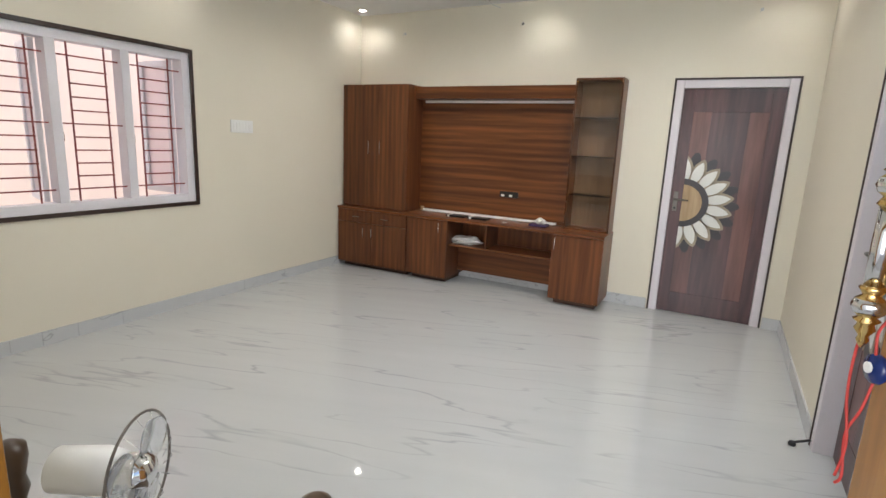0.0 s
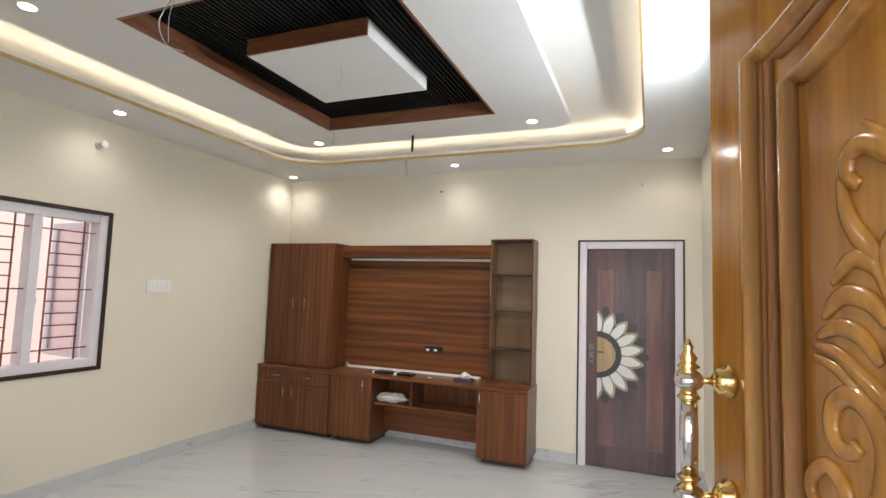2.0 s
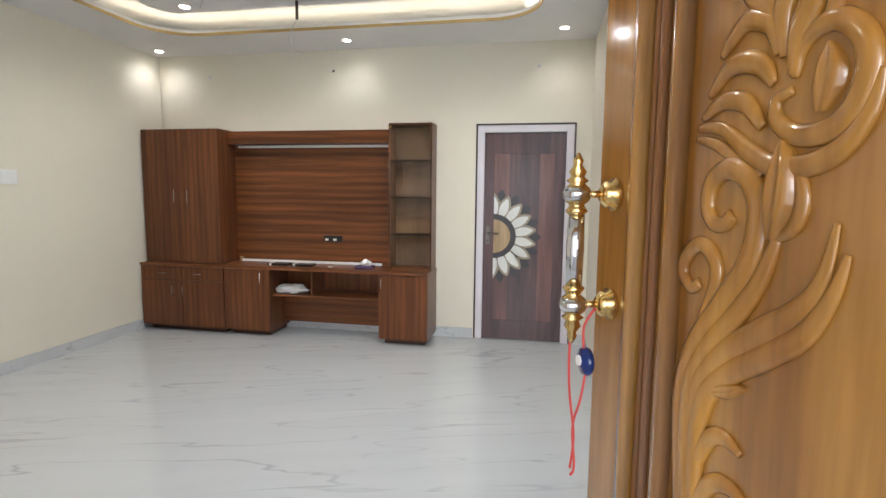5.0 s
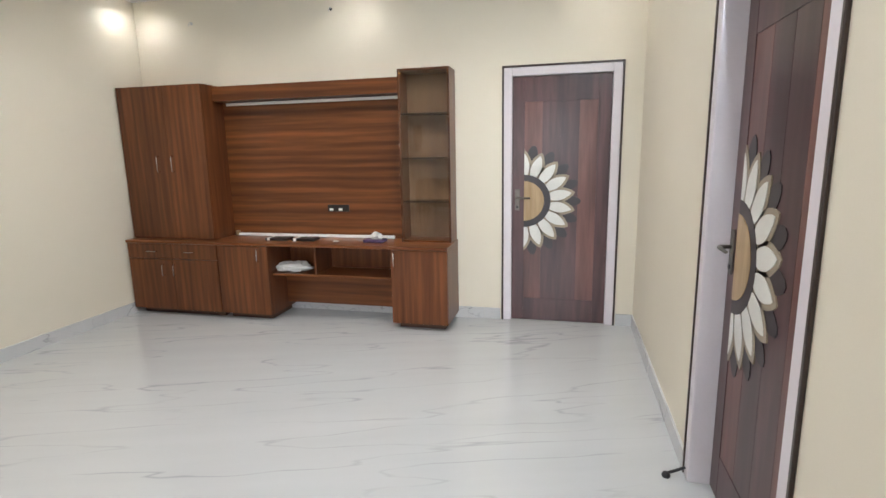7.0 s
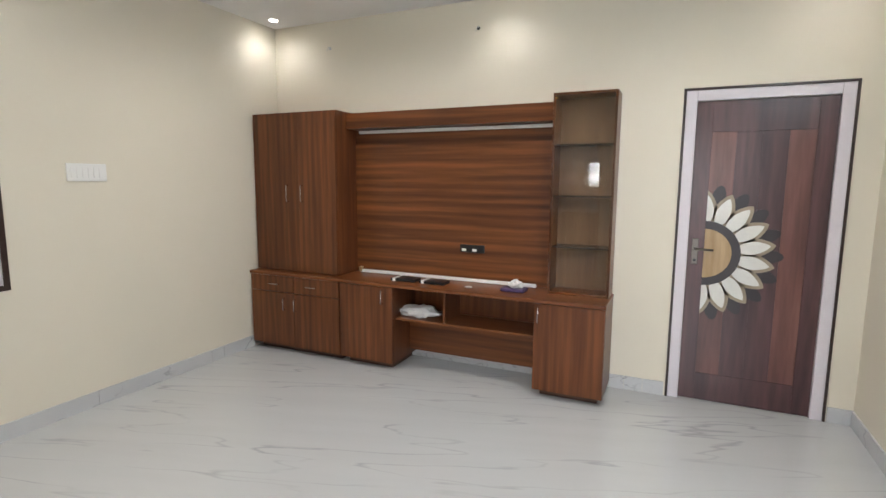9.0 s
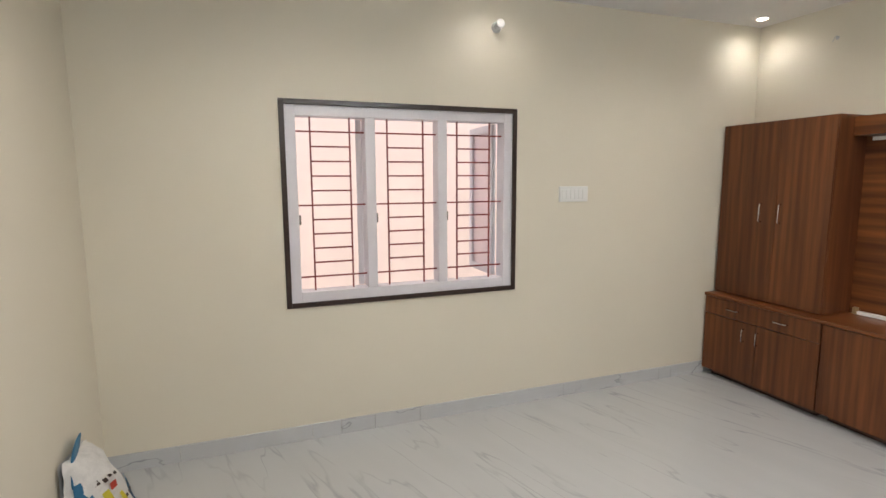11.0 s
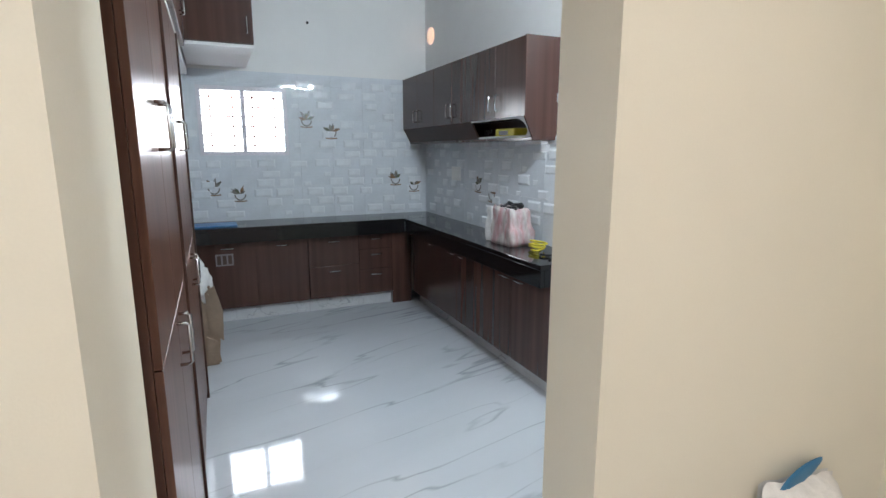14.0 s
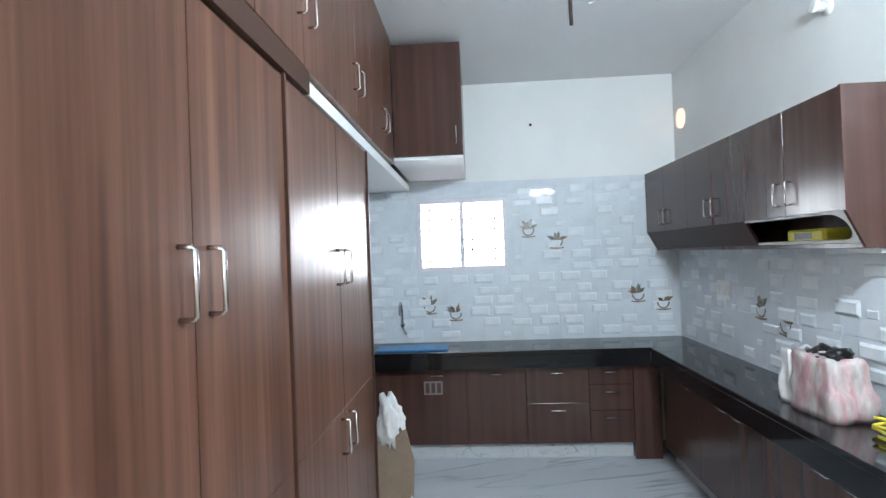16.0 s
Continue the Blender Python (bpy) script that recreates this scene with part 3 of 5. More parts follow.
def flower_door(m, width, height, label, number):
    """Built flat: x along the wall from the handle side, y into the wall, z up; then set by m."""
    d = tagged(thing("door_%d" % number, m, label, "door"), kind="structure")
    tr, fr = 0.016, 0.068
    for b in ((0, tr, -0.012, 0.0, 0, height), (width - tr, width, -0.012, 0.0, 0, height), (tr, width - tr, -0.0118, 0.0, height - tr, height)):
        part("trim", box(*b, bevel=0.003), TRIM_D, d, "dark stained edge strip", local=True)
    for b in ((tr, tr + fr, -0.006, 0.12, 0, height - tr), (width - tr - fr, width - tr, -0.006, 0.12, 0, height - tr), (tr + fr, width - tr - fr, -0.0055, 0.12, height - tr - fr, height - tr)):
        part("door_frame", box(*b, bevel=0.004), FRAME_W, d, "off-white painted frame", local=True)
    x0, x1, top, y = tr + fr + 0.002, width - tr - fr - 0.002, height - tr - fr - 0.003, RECESS[number]
    leaf = part("leaf", box(x0, x1, y + 0.006, y + 0.040, 0.006, top), DOOR_WOOD, d, "dark rosewood door leaf", local=True)
    lw = x1 - x0
    part("stile", box(x0, x0 + 0.10, y, y + 0.006, 0.006, top, bevel=0.0015), DOOR_WOOD, leaf, local=True)
    part("stile", box(x1 - 0.10, x1, y, y + 0.006, 0.006, top, bevel=0.0015), DOOR_WOOD, leaf, local=True)
    part("rail", box(x0 + 0.10, x1 - 0.10, y + 0.0005, y + 0.0065, top - 0.20, top, bevel=0.0015), DOOR_WOOD, leaf, local=True)
    part("rail", box(x0 + 0.10, x1 - 0.10, y + 0.0005, y + 0.0065, 0.006, 0.20, bevel=0.0015), DOOR_WOOD, leaf, local=True)
    planks = 4
    pw = (lw - 0.20) / planks
    for i in range(planks):
        part("plank", box(x0 + 0.10 + i * pw + 0.001, x0 + 0.10 + (i + 1) * pw - 0.001, y + 0.003, y + 0.008, 0.201, top - 0.201), DOOR_LIGHT if i in (0, 3) else DOOR_WOOD, leaf, local=True)
    cx, cz, r0, r1, r2 = x0 + 0.10, 1.05, 0.168, 0.222, 0.425

    def half(r, n=20):
        return [(cx + r * math.sin(math.pi * k / n), cz + r * math.cos(math.pi * k / n)) for k in range(n + 1)]

    star = []
    petals = 9
    for k in range(petals * 8 + 1):
        a = math.pi * k / (petals * 8)
        q = abs(math.sin(petals * a + math.pi / 2 * 0)) ** 0.6
        star.append((cx + (r1 + 0.02 + (r2 + 0.022 - r1) * q) * math.sin(a), cz + (r1 + 0.02 + (r2 + 0.022 - r1) * q) * math.cos(a)))
    part("inlay_shadow", prism(star, y - 0.0002, y + 0.004, "y"), DOOR_DARK, leaf, "charcoal sunflower surround", local=True)
    for k in range(petals + 1):
        a0 = math.pi * k / petals
        for mat_, w_, ln, lift in ((PETAL_RIM, 0.062, r2, 0.0020), (PETAL, 0.043, r2 - 0.03, 0.0040)):
            pts = []
            for q in range(13):
                s_ = q / 12
                pts.append((s_, w_ * math.sin(math.pi * min(1, s_ * 0.80 + 0.17)) ** 0.9))
            outline = []
            start = r1 - 0.012
            for s_, hw in pts + [(s_, -hw) for s_, hw in reversed(pts)]:
                rr, tt = start + s_ * (ln - start), hw
                if s_ >= 1:
                    tt = 0.001 if hw > 0 else -0.001
                px, pz = cx + rr * math.sin(a0) + tt * math.cos(a0), cz + rr * math.cos(a0) - tt * math.sin(a0)
                outline.append((max(px, cx), pz))
            part("petal", prism(outline, y - lift, y + 0.003, "y"), mat_, leaf, "pearl white petal inlay" if mat_ is PETAL else "grey beige petal rim", local=True)
    part("inlay_ring", prism(half(r1), y - 0.0045, y + 0.003, "y"), DOOR_DARK, leaf, "charcoal half ring", local=True)
    part("inlay_disc", prism(half(r0), y - 0.0065, y + 0.003, "y"), DISC_IN, leaf, "light wood half disc", local=True)
    hx = x0 + 0.045
    part("handle_plate", box(hx - 0.020, hx + 0.020, y - 0.008, y, 0.97, 1.15, bevel=0.004), AGED, leaf, "aged steel lock plate", local=True)
    part("lever", tube([(hx, y - 0.008, 1.08), (hx, y - 0.05, 1.08), (hx + 0.02, y - 0.055, 1.08), (hx + 0.11, y - 0.055, 1.078)], [0.008, 0.008, 0.009, 0.007], 10), AGED, leaf, "steel lever handle", smooth=True, local=True)
    part("key_hole", lathe([(0.010, 0), (0.010, 0.004)], 16, m=Matrix.Translation((hx, y - 0.008, 1.0)) @ pose(0, 0, 0, 90)), PLASTIC_K, leaf, local=True)
    return d


RECESS = {2: 0.016, 3: 0.085}
flower_door(pose(3.50, D, 0), 0.955, 2.15, "dark rosewood door with half sunflower inlay, closed", 2)
flower_door(pose(W, 3.50, 0, 0, 0, -90), 1.05, 2.15, "dark rosewood door with sunflower inlay beside the entrance", 3)
wall("wall_behind_doors", [(3.4, 4.57, D + 0.24, D + 0.3, 0, TOP), (W + 0.24, W + 0.3, 2.4, 3.6, 0, TOP)], CREAM, "plain wall closing the rooms beyond")

# ---- skirting ----


def skirting(name, a, b, out, n):
    """Marble skirting in pieces from a to b, standing proud towards out."""
    t = tagged(new(name), "grey marble skirting tiles along the wall foot", "skirting", kind="structure")
    a, b, o = Vector(a), Vector(b), Vector(out)
    rng = random.Random(len(name) + n)
    cuts = [0] + sorted(rng.uniform(0.04, 0.96) for _ in range(max(0, n - 1))) + [1]
    length = (b - a).length
    d = (b - a).normalized()
    for s0, s1 in zip(cuts, cuts[1:]):
        if (s1 - s0) * length < 0.02:
            continue
        p, q = a + d * (s0 * length + 0.0012), a + d * (s1 * length - 0.0012)
        jut = 0.011 + rng.uniform(0, 0.002)
        c = [p, q, q + o * jut, p + o * jut]
        bm = bmesh.new()
        lo = [bm.verts.new((v.x, v.y, 0.0)) for v in c]
        hi = [bm.verts.new((v.x, v.y, 0.10)) for v in c]
        bm.faces.new(lo[::-1])
        bm.faces.new(hi)
        for i in range(4):
            bm.faces.new((lo[i], lo[(i + 1) % 4], hi[(i + 1) % 4], hi[i]))
        part("skirting_tile", bm, SKIRT, t)


skirting("baseboard_west", (0, FRONT, 0), (0, D, 0), (1, 0, 0), 11)
skirting("baseboard_north", (0.02, D, 0), (3.49, D, 0), (0, -1, 0), 7)
skirting("baseboard_north_b", (4.46, D, 0), (W, D, 0), (0, -1, 0), 1)
skirting("baseboard_east", (W, 3.51, 0), (W, D, 0), (-1, 0, 0), 5)
skirting("baseboard_east_b", (W, FRONT, 0), (W, 2.43, 0), (-1, 0, 0), 4)
skirting("baseboard_south", (0.02, FRONT, 0), (1.37, FRONT, 0), (0, 1, 0), 3)
skirting("baseboard_kitchen_west", (KX, OUT, 0), (KX, -0.74, 0), (1, 0, 0), 3)
skirting("baseboard_kitchen_north", (KX + 0.02, OUT, 0), (1.355, OUT, 0), (0, -1, 0), 2)

# ---- television wall unit ----


def cabinet_door(parent, x0, x1, y, z0, z1, material, handle=None, length=0.11):
    dr = part("door", box(x0 + 0.0015, x1 - 0.0015, y, y + 0.018, z0 + 0.0015, z1 - 0.0015, bevel=0.0015), material, parent)
    if handle:
        hx, hz, axis = handle
        bar_handle(dr, (hx, y, hz), axis, length, (0, -0.028, 0))
    return dr


def tv_unit():
    back = 5.538
    # tall wardrobe
    c = thing("tall_cabinet", (0.46, 5.37, 0.716), "tall brown laminate cabinet with two steel handles", "cabinet")
    part("body", box(0.022, 0.905, 5.219, back, 0.718, 2.10, bevel=0.002), TV_V, c)
    cabinet_door(c, 0.022, 0.515, 5.20, 0.722, 2.098, TV_V, (0.400, 1.41, (0, 0, 1)), 0.14)
    cabinet_door(c, 0.515, 0.905, 5.20, 0.722, 2.098, TV_V, (0.505 + 0.05, 1.41, (0, 0, 1)), 0.14)
    # low cabinet with two drawers
    c = thing("low_cabinet", (0.5, 5.33, 0), "low brown laminate cabinet with two drawers over two doors", "cabinet", "low cabinets of the television unit")
    part("body", box(0.02, 0.978, 5.128, back, 0.055, 0.688, bevel=0.002), TV_V, c)
    # Dark block stands in for the shade under the hovering cabinet.
    part("plinth", box(0.06, 0.95, 5.19, back - 0.01, 0.0, 0.055), TV_IN, c, "dark block painted as the shaded gap below the cabinet")
    for x0, x1, hx in ((0.02, 0.50, 0.29), (0.50, 0.978, 0.695)):
        dr = part("drawer", box(x0 + 0.0015, x1 - 0.0015, 5.11, 5.128, 0.545, 0.686, bevel=0.0015), TV_V, c)
        bar_handle(dr, (hx, 5.11, 0.615), (1, 0, 0), 0.10, (0, -0.025, 0))
    cabinet_door(c, 0.02, 0.50, 5.11, 0.057, 0.542, TV_V, (0.40, 0.44, (0, 0, 1)), 0.10)
    cabinet_door(c, 0.50, 0.978, 5.11, 0.057, 0.542, TV_V, (0.52, 0.44, (0, 0, 1)), 0.10)
    # single-door units
    for x0, x1, hx, lab in ((0.986, 1.49, 1.40, "low brown laminate cabinet with one door"), (2.632, 3.115, 2.665, "low brown laminate cabinet below the glass case")):
        c = thing("low_cabinet", ((x0 + x1) / 2, 5.33, 0), lab, "cabinet", "low cabinets of the television unit")
        part("body", box(x0, x1, 5.128, back, 0.055, 0.688, bevel=0.002), TV_V, c)
        # Same dark filling, shade below the cabinet given as colour.
        part("plinth", box(x0 + 0.04, x1 - 0.04, 5.19, back - 0.01, 0.0, 0.055), TV_IN, c, "dark block painted as the shaded gap below the cabinet")
        cabinet_door(c, x0, x1, 5.11, 0.057, 0.686, TV_V, (hx, 0.605, (0, 0, 1)), 0.11)
    # open shelf between
    c = thing("open_shelf", (2.06, 5.4, 0.1), "open brown shelf between the low cabinets, partly filled", "shelf")
    part("shelf_board", box(1.491, 2.631, 5.17, 5.50, 0.414, 0.432, bevel=0.002), TV_H, c)
    part("divider", box(1.895, 1.915, 5.19, 5.50, 0.433, 0.687, bevel=0.001), TV_V, c)
    part("back_panel", box(1.491, 2.631, 5.501, 5.519, 0.433, 0.687), TV_V, c)
    part("lower_panel", box(1.491, 2.631, 5.40, 5.418, 0.105, 0.413), TV_H, c, "brown panel below the shelf")
    top = solid("worktop", box(0.012, 3.118, 5.10, back, 0.690, 0.715, bevel=0.003), TV_H, "brown laminate top running over the low cabinets", "worktop")
    # back panel and beam
    c = thing("television_panel", (1.8, 5.5, 0.716), "brown striped laminate panel for a television, empty", "panel")
    part("board", box(0.908, 2.668, 5.50, 5.52, 0.718, 1.955), TV_H, c)
    part("beam", box(0.908, 2.672, 5.355, back, 1.957, 2.085, bevel=0.002), TV_H, c)
    part("light_channel", box(0.96, 2.66, 5.47, 5.497, 1.925, 1.950, bevel=0.003), PLASTIC_W, c, "white strip below the beam")
    part("light_channel", box(0.96, 2.55, 5.47, 5.497, 0.718, 0.742, bevel=0.003), PLASTIC_W, c, "white strip along the worktop")
    part("end_clip", box(0.945, 0.975, 5.465, 5.497, 0.718, 0.765, bevel=0.004), DISC_IN, c)
    part("socket_box", box(1.91, 2.12, 5.488, 5.4995, 0.955, 1.018, bevel=0.003), PLASTIC_K, c, "black cut-out for sockets")
    part("socket", box(1.93, 1.965, 5.484, 5.4878, 0.965, 0.985), PLASTIC_W, c)
    part("socket", box(2.02, 2.055, 5.484, 5.4878, 0.965, 0.985), PLASTIC_W, c)
    # display case
    c = thing("display_case", (2.89, 5.42, 0.716), "narrow brown display case with smoked glass and empty shelves", "display case")
    part("side", box(2.674, 2.690, 5.32, back, 0.718, 2.14), TV_V, c)
    part("side", box(3.088, 3.105, 5.32, back, 0.718, 2.14), TV_V, c)
    part("top", box(2.690, 3.088, 5.32, back, 2.122, 2.14), TV_V, c)
    part("bottom", box(2.690, 3.088, 5.32, back, 0.718, 0.734), TV_V, c)
    part("back", box(2.690, 3.088, 5.525, back, 0.734, 2.122), CASE_BACK, c)
    for z in (1.06, 1.425, 1.785):
        part("shelf", box(2.690, 3.088, 5.345, 5.525, z - 0.005, z + 0.005), SHELF_GLASS, c, "dark-edged glass shelf")
    g = part("glass_door", box(2.676, 3.103, 5.308, 5.314, 0.722, 2.136), GLASS, c, "smoked glass door")
    g.visible_shadow = False
    part("knob", lathe([(0.008, 0), (0.010, 0.012), (0.006, 0.016)], 14, m=Matrix.Translation((2.70, 5.308, 2.10)) @ pose(0, 0, 0, 90)), BRASS, g, smooth=True)


tv_unit()


def lumpy(center, size, seed, rough=0.22, level=3):
    """A soft crumpled body, flattened at its foot."""
    bm = bmesh.new()
    bmesh.ops.create_icosphere(bm, subdivisions=level, radius=1)
    for v in bm.verts:
        p = v.co.normalized()
        k = 1 + rough * noise.noise(p * 1.7 + Vector((seed, seed, 0))) + rough * 0.5 * noise.noise(p * 4.5 + Vector((0, seed, seed))) - rough * 0.35 * abs(noise.noise(p * 7.0 + Vector((seed, 0, seed))))
        q = Vector((p.x * k * size[0], p.y * k * size[1], max(p.z * k, -0.8) * size[2]))
        v.co = q + Vector(center) + Vector((0, 0, 0.8 * size[2]))
    return bm


def soft_box(x0, x1, y0, y1, z0, z1, seed, amount, taper=0.0):
    """A limp bag: a box with slack, creased sides."""
    bm = bmesh.new()
    bmesh.ops.create_cube(bm, size=1)
    bmesh.ops.subdivide_edges(bm, edges=bm.edges[:], cuts=9, use_grid_fill=True)
    for v in bm.verts:
        p = v.co.copy()
        s = 1 - taper * (p.z + 0.5)
        k = amount * (noise.noise(p * 2.4 + Vector((seed, 0, 0))) + 0.6 * abs(noise.noise(p * 6.0 + Vector((0, seed, 0)))))
        round_ = 1 - 0.10 * (abs(p.x * 2) ** 4 + abs(p.y * 2) ** 4 + abs(p.z * 2) ** 4 - 1) / 2
        v.co = Vector(((x0 + x1) / 2 + p.x * (x1 - x0) * s * round_ * (1 + k), (y0 + y1) / 2 + p.y * (y1 - y0) * s * round_ * (1 + k), z0 + max(0.0, (p.z + 0.5) * (1 + k * 0.6)) * (z1 - z0)))
    return bm


b = thing("plastic_bag", (1.60, 5.33, 0.433), "crumpled white plastic bag on the open shelf", "bag")
part("film", lumpy((1.64, 5.29, 0.433), (0.17, 0.09, 0.05), 3, 0.4, 4), SACK_W, b, smooth=True)
for x in (1.52, 1.78):
    c = thing("set_top_box", (x, 5.30, 0.716), "flat black set-top box with a white strap", "set-top box", "boxes on the worktop")
    part("case", box(x - 0.12, x + 0.10, 5.24, 5.36, 0.716, 0.738, bevel=0.004), PLASTIC_K, c)
    part("strap", box(x - 0.10, x - 0.075, 5.237, 5.363, 0.7165, 0.741, bevel=0.002), PLASTIC_W, c, "white strap")
c = thing("paper_packet", (2.42, 5.30, 0.716), "small white and purple packets in a heap on the worktop", "packet")
part("packet", box(2.34, 2.52, 5.24, 5.36, 0.716, 0.742, bevel=0.006), mat("purple_packet", (0.10, 0.06, 0.16), 0.4, vary=0.3, vary_scale=25), c, "purple printed packet")
part("crumpled_paper", lumpy((2.44, 5.30, 0.742), (0.055, 0.05, 0.032), 8, 0.5), SACK_W, c, "crumpled white paper")
c = thing("paper_packet", (2.08, 5.28, 0.716), "small crumpled scrap on the worktop", "packet")
part("scrap", lumpy((2.08, 5.26, 0.716), (0.03, 0.02, 0.007), 5, 0.4, 2), SACK_W, c)

# ---- small fittings on the hall walls ----
c = thing("switch_board", (0, 3.755, 1.565), "white switch plate with a row of switches", "switch plate")
part("plate", box(0, 0.012, 3.63, 3.88, 1.508, 1.622, bevel=0.004), PLASTIC_W, c)
for i in range(6):
    part("switch", box(0.0121, 0.017, 3.652 + i * 0.035, 3.681 + i * 0.035, 1.53, 1.60, bevel=0.002), PLASTIC_W, c)


def bulb_holder(p, out, label):
    c = thing("bulb_holder", p, label, "lamp holder", "bulb holders")
    turn = Vector(out).to_track_quat("Z", "Y").to_matrix().to_4x4()
    m = Matrix.Translation(p) @ turn
    part("base", lathe([(0.036, 0), (0.036, 0.010), (0.028, 0.016)], 24, m=m), PLASTIC_W, c, smooth=True)
    part("socket", lathe([(0.022, 0.016), (0.022, 0.045), (0.030, 0.058), (0.030, 0.070), (0.019, 0.072)], 24, m=m @ pose(0, 0, 0, -18)), PLASTIC_W, c, smooth=True)


bulb_holder((0, 3.11, 2.69), (1, 0, -0.2), "white angled bulb holder on the wall, empty")
for x, z in ((2.02, 2.70), (4.09, 2.68), (0.62, 2.68)):
    c = thing("wall_outlet", (x, D, z), "small wall hole with loose wire ends", "wire outlet", "wire outlets")
    part("hole", lathe([(0.013, 0), (0.013, 0.003)], 16, m=Matrix.Translation((x, D - 0.0005, z)) @ pose(0, 0, 0, 90)), PLASTIC_K if x == 2.02 else GREY_PL, c)
    part("wire", tube(smooth_line([(x, D, z), (x + 0.006, D - 0.03, z + 0.008), (x - 0.012, D - 0.035, z - 0.028)]), 0.0025, 6), GREY_PL, c)

c = thing("tube_light", (W, 2.9, 2.62), "long white tube light on the wall, lit", "tube light")
part("batten", box(W - 0.022, W, 2.28, 3.52, 2.625, 2.660, bevel=0.004), PLASTIC_W, c)
part("tube", tube([(W - 0.026, 2.30, 2.606), (W - 0.026, 3.50, 2.606)], 0.012, 10), TUBE_ON, c, "glowing tube", smooth=True)

c = thing("door_stopper", (W - 0.05, 3.44, 0), "small black rubber door stopper on the floor by the frame", "door stopper")
part("pad", lathe([(0.018, 0), (0.020, 0.010), (0.014, 0.022), (0.004, 0.026)], 16, m=Matrix.Translation((W - 0.09, 3.44, 0))), PLASTIC_K, c, smooth=True)
part("arm", tube([(W - 0.09, 3.44, 0.016), (W - 0.045, 3.445, 0.035), (W - 0.010, 3.45, 0.050)], 0.007, 8), PLASTIC_K, c, smooth=True)

# ---- main entrance door, carved teak, standing open ----
LEAF, LH, LT = 0.92, 2.135, 0.042
main = tagged(thing("door_1", pose(4.54, 0.44, 0, 0, 0, 90 + 18.5), "varnished carved teak entrance door, standing open", "door"), kind="structure")
# local frame: x along the leaf from the hinge; SIDE is the carved side
SIDE = 1


slab = part("leaf", box(0, LEAF, -LT, 0, 0.004, LH, bevel=0.003), TEAK, main, local=True)
CU = 0.44


def arch(off, rise, half_w, base, n=24):
    """The ogee head of a panel, from the free side to the hinge side."""
    out = []
    for k in range(n + 1):
        s = 1 - 2 * k / n
        out.append((CU + s * half_w, base + rise * (0.5 + 0.5 * math.cos(math.pi * min(1, abs(s) ** 0.8))) - off))
    return out


def moulding(half_w, base, rise, low, width, lift, material, name, label=""):
    path = [(CU + half_w, low)] + arch(0, rise, half_w, base) + [(CU - half_w, low)]
    pts = [(u, SIDE * 0.001, z) for u, z in path]
    return part(name, tube(pts, width, 10, (1.0, lift), normal=(0, SIDE, 0)), material, slab, label, smooth=True, local=True)


moulding(0.345, 1.945, 0.075, 0.24, 0.017, 1.0, TEAK, "moulding", "rounded raised moulding")
# The dark strips are raised; their colour carries the shade of carved channels.
moulding(0.300, 1.925, 0.075, 0.26, 0.010, 0.7, TEAK_DARK, "groove", "dark strip painted as shade beside the moulding")
moulding(0.255, 1.875, 0.085, 0.28, 0.014, 1.2, TEAK, "moulding", "rounded raised moulding")
moulding(0.322, 1.935, 0.075, 0.25, 0.006, 0.5, TEAK_DARK, "groove", "dark strip painted as shade beside the moulding")


def stem(points, r0, r1, name="carved_stem", lift=0.6, r_mid=None):
    line = smooth_line([(u, SIDE * 0.002, z) for u, z in points], 8)
    n = len(line)
    rr = []
    for i in range(n):
        s = i / (n - 1)
        rr.append((r0 + (r1 - r0) * s) if r_mid is None else (r0 * (1 - s) ** 2 + r_mid * 2 * s * (1 - s) * 1.3 + r1 * s * s))
    return part(name, tube(line, rr, 10, (1.0, lift), normal=(0, SIDE, 0)), TEAK, slab, smooth=True, local=True)


def scroll(cu, cz, r, turns, start, r0, r1, way=1):
    pts = []
    n = int(26 * turns)
    for k in range(n + 1):
        s = k / n
        a = radians(start) + way * 2 * math.pi * turns * s
        q = r * (1 - 0.78 * s)
        pts.append((cu + q * math.cos(a), SIDE * (0.002 + 0.008 * s), cz + q * math.sin(a)))
    rr = [r0 + (r1 - r0) * k / n for k in range(n + 1)]
    part("carved_scroll", tube(pts, rr, 10, (1.0, 0.9), normal=(0, SIDE, 0)), TEAK, slab, smooth=True, local=True)


def leaf(u0, z0, u1, z1, width, height=0.016, bend=0.0, name="carved_leaf", blunt=False):
    """A ridged leaf from its foot to its tip."""
    bm = bmesh.new()
    a, b = Vector((u0, z0)), Vector((u1, z1))
    d = b - a
    nrm = Vector((-d.y, d.x)).normalized()
    rows = []
    n = 12
    for i in range(n + 1):
        s = i / n
        c = a + d * s + nrm * bend * math.sin(math.pi * s)
        w = width * math.sin(math.pi * (0.08 + 0.90 * s)) ** 0.8
        if blunt:
            w = width * (0.62 + 0.38 * s) * math.sqrt(max(0.0, 1 - max(0.0, (s - 0.62) / 0.38) ** 2)) + 0.0005
        row = []
        for k in range(9):
            q = k / 4 - 1
            h = height * (1 - q * q) ** 0.5 * (0.4 + 0.6 * math.sin(math.pi * (0.1 + 0.8 * s))) if abs(q) < 1 else 0.0
            h *= 1 - 0.35 * math.exp(-(q / 0.18) ** 2)
            p = c + nrm * w * q
            row.append(bm.verts.new((p.x, SIDE * h, p.y)))
        rows.append(row)
    for r, t in zip(rows, rows[1:]):
        for k in range(8):
            bm.faces.new((r[k], r[k + 1], t[k + 1], t[k]))
    return part(name, bm, TEAK, slab, smooth=True, local=True)


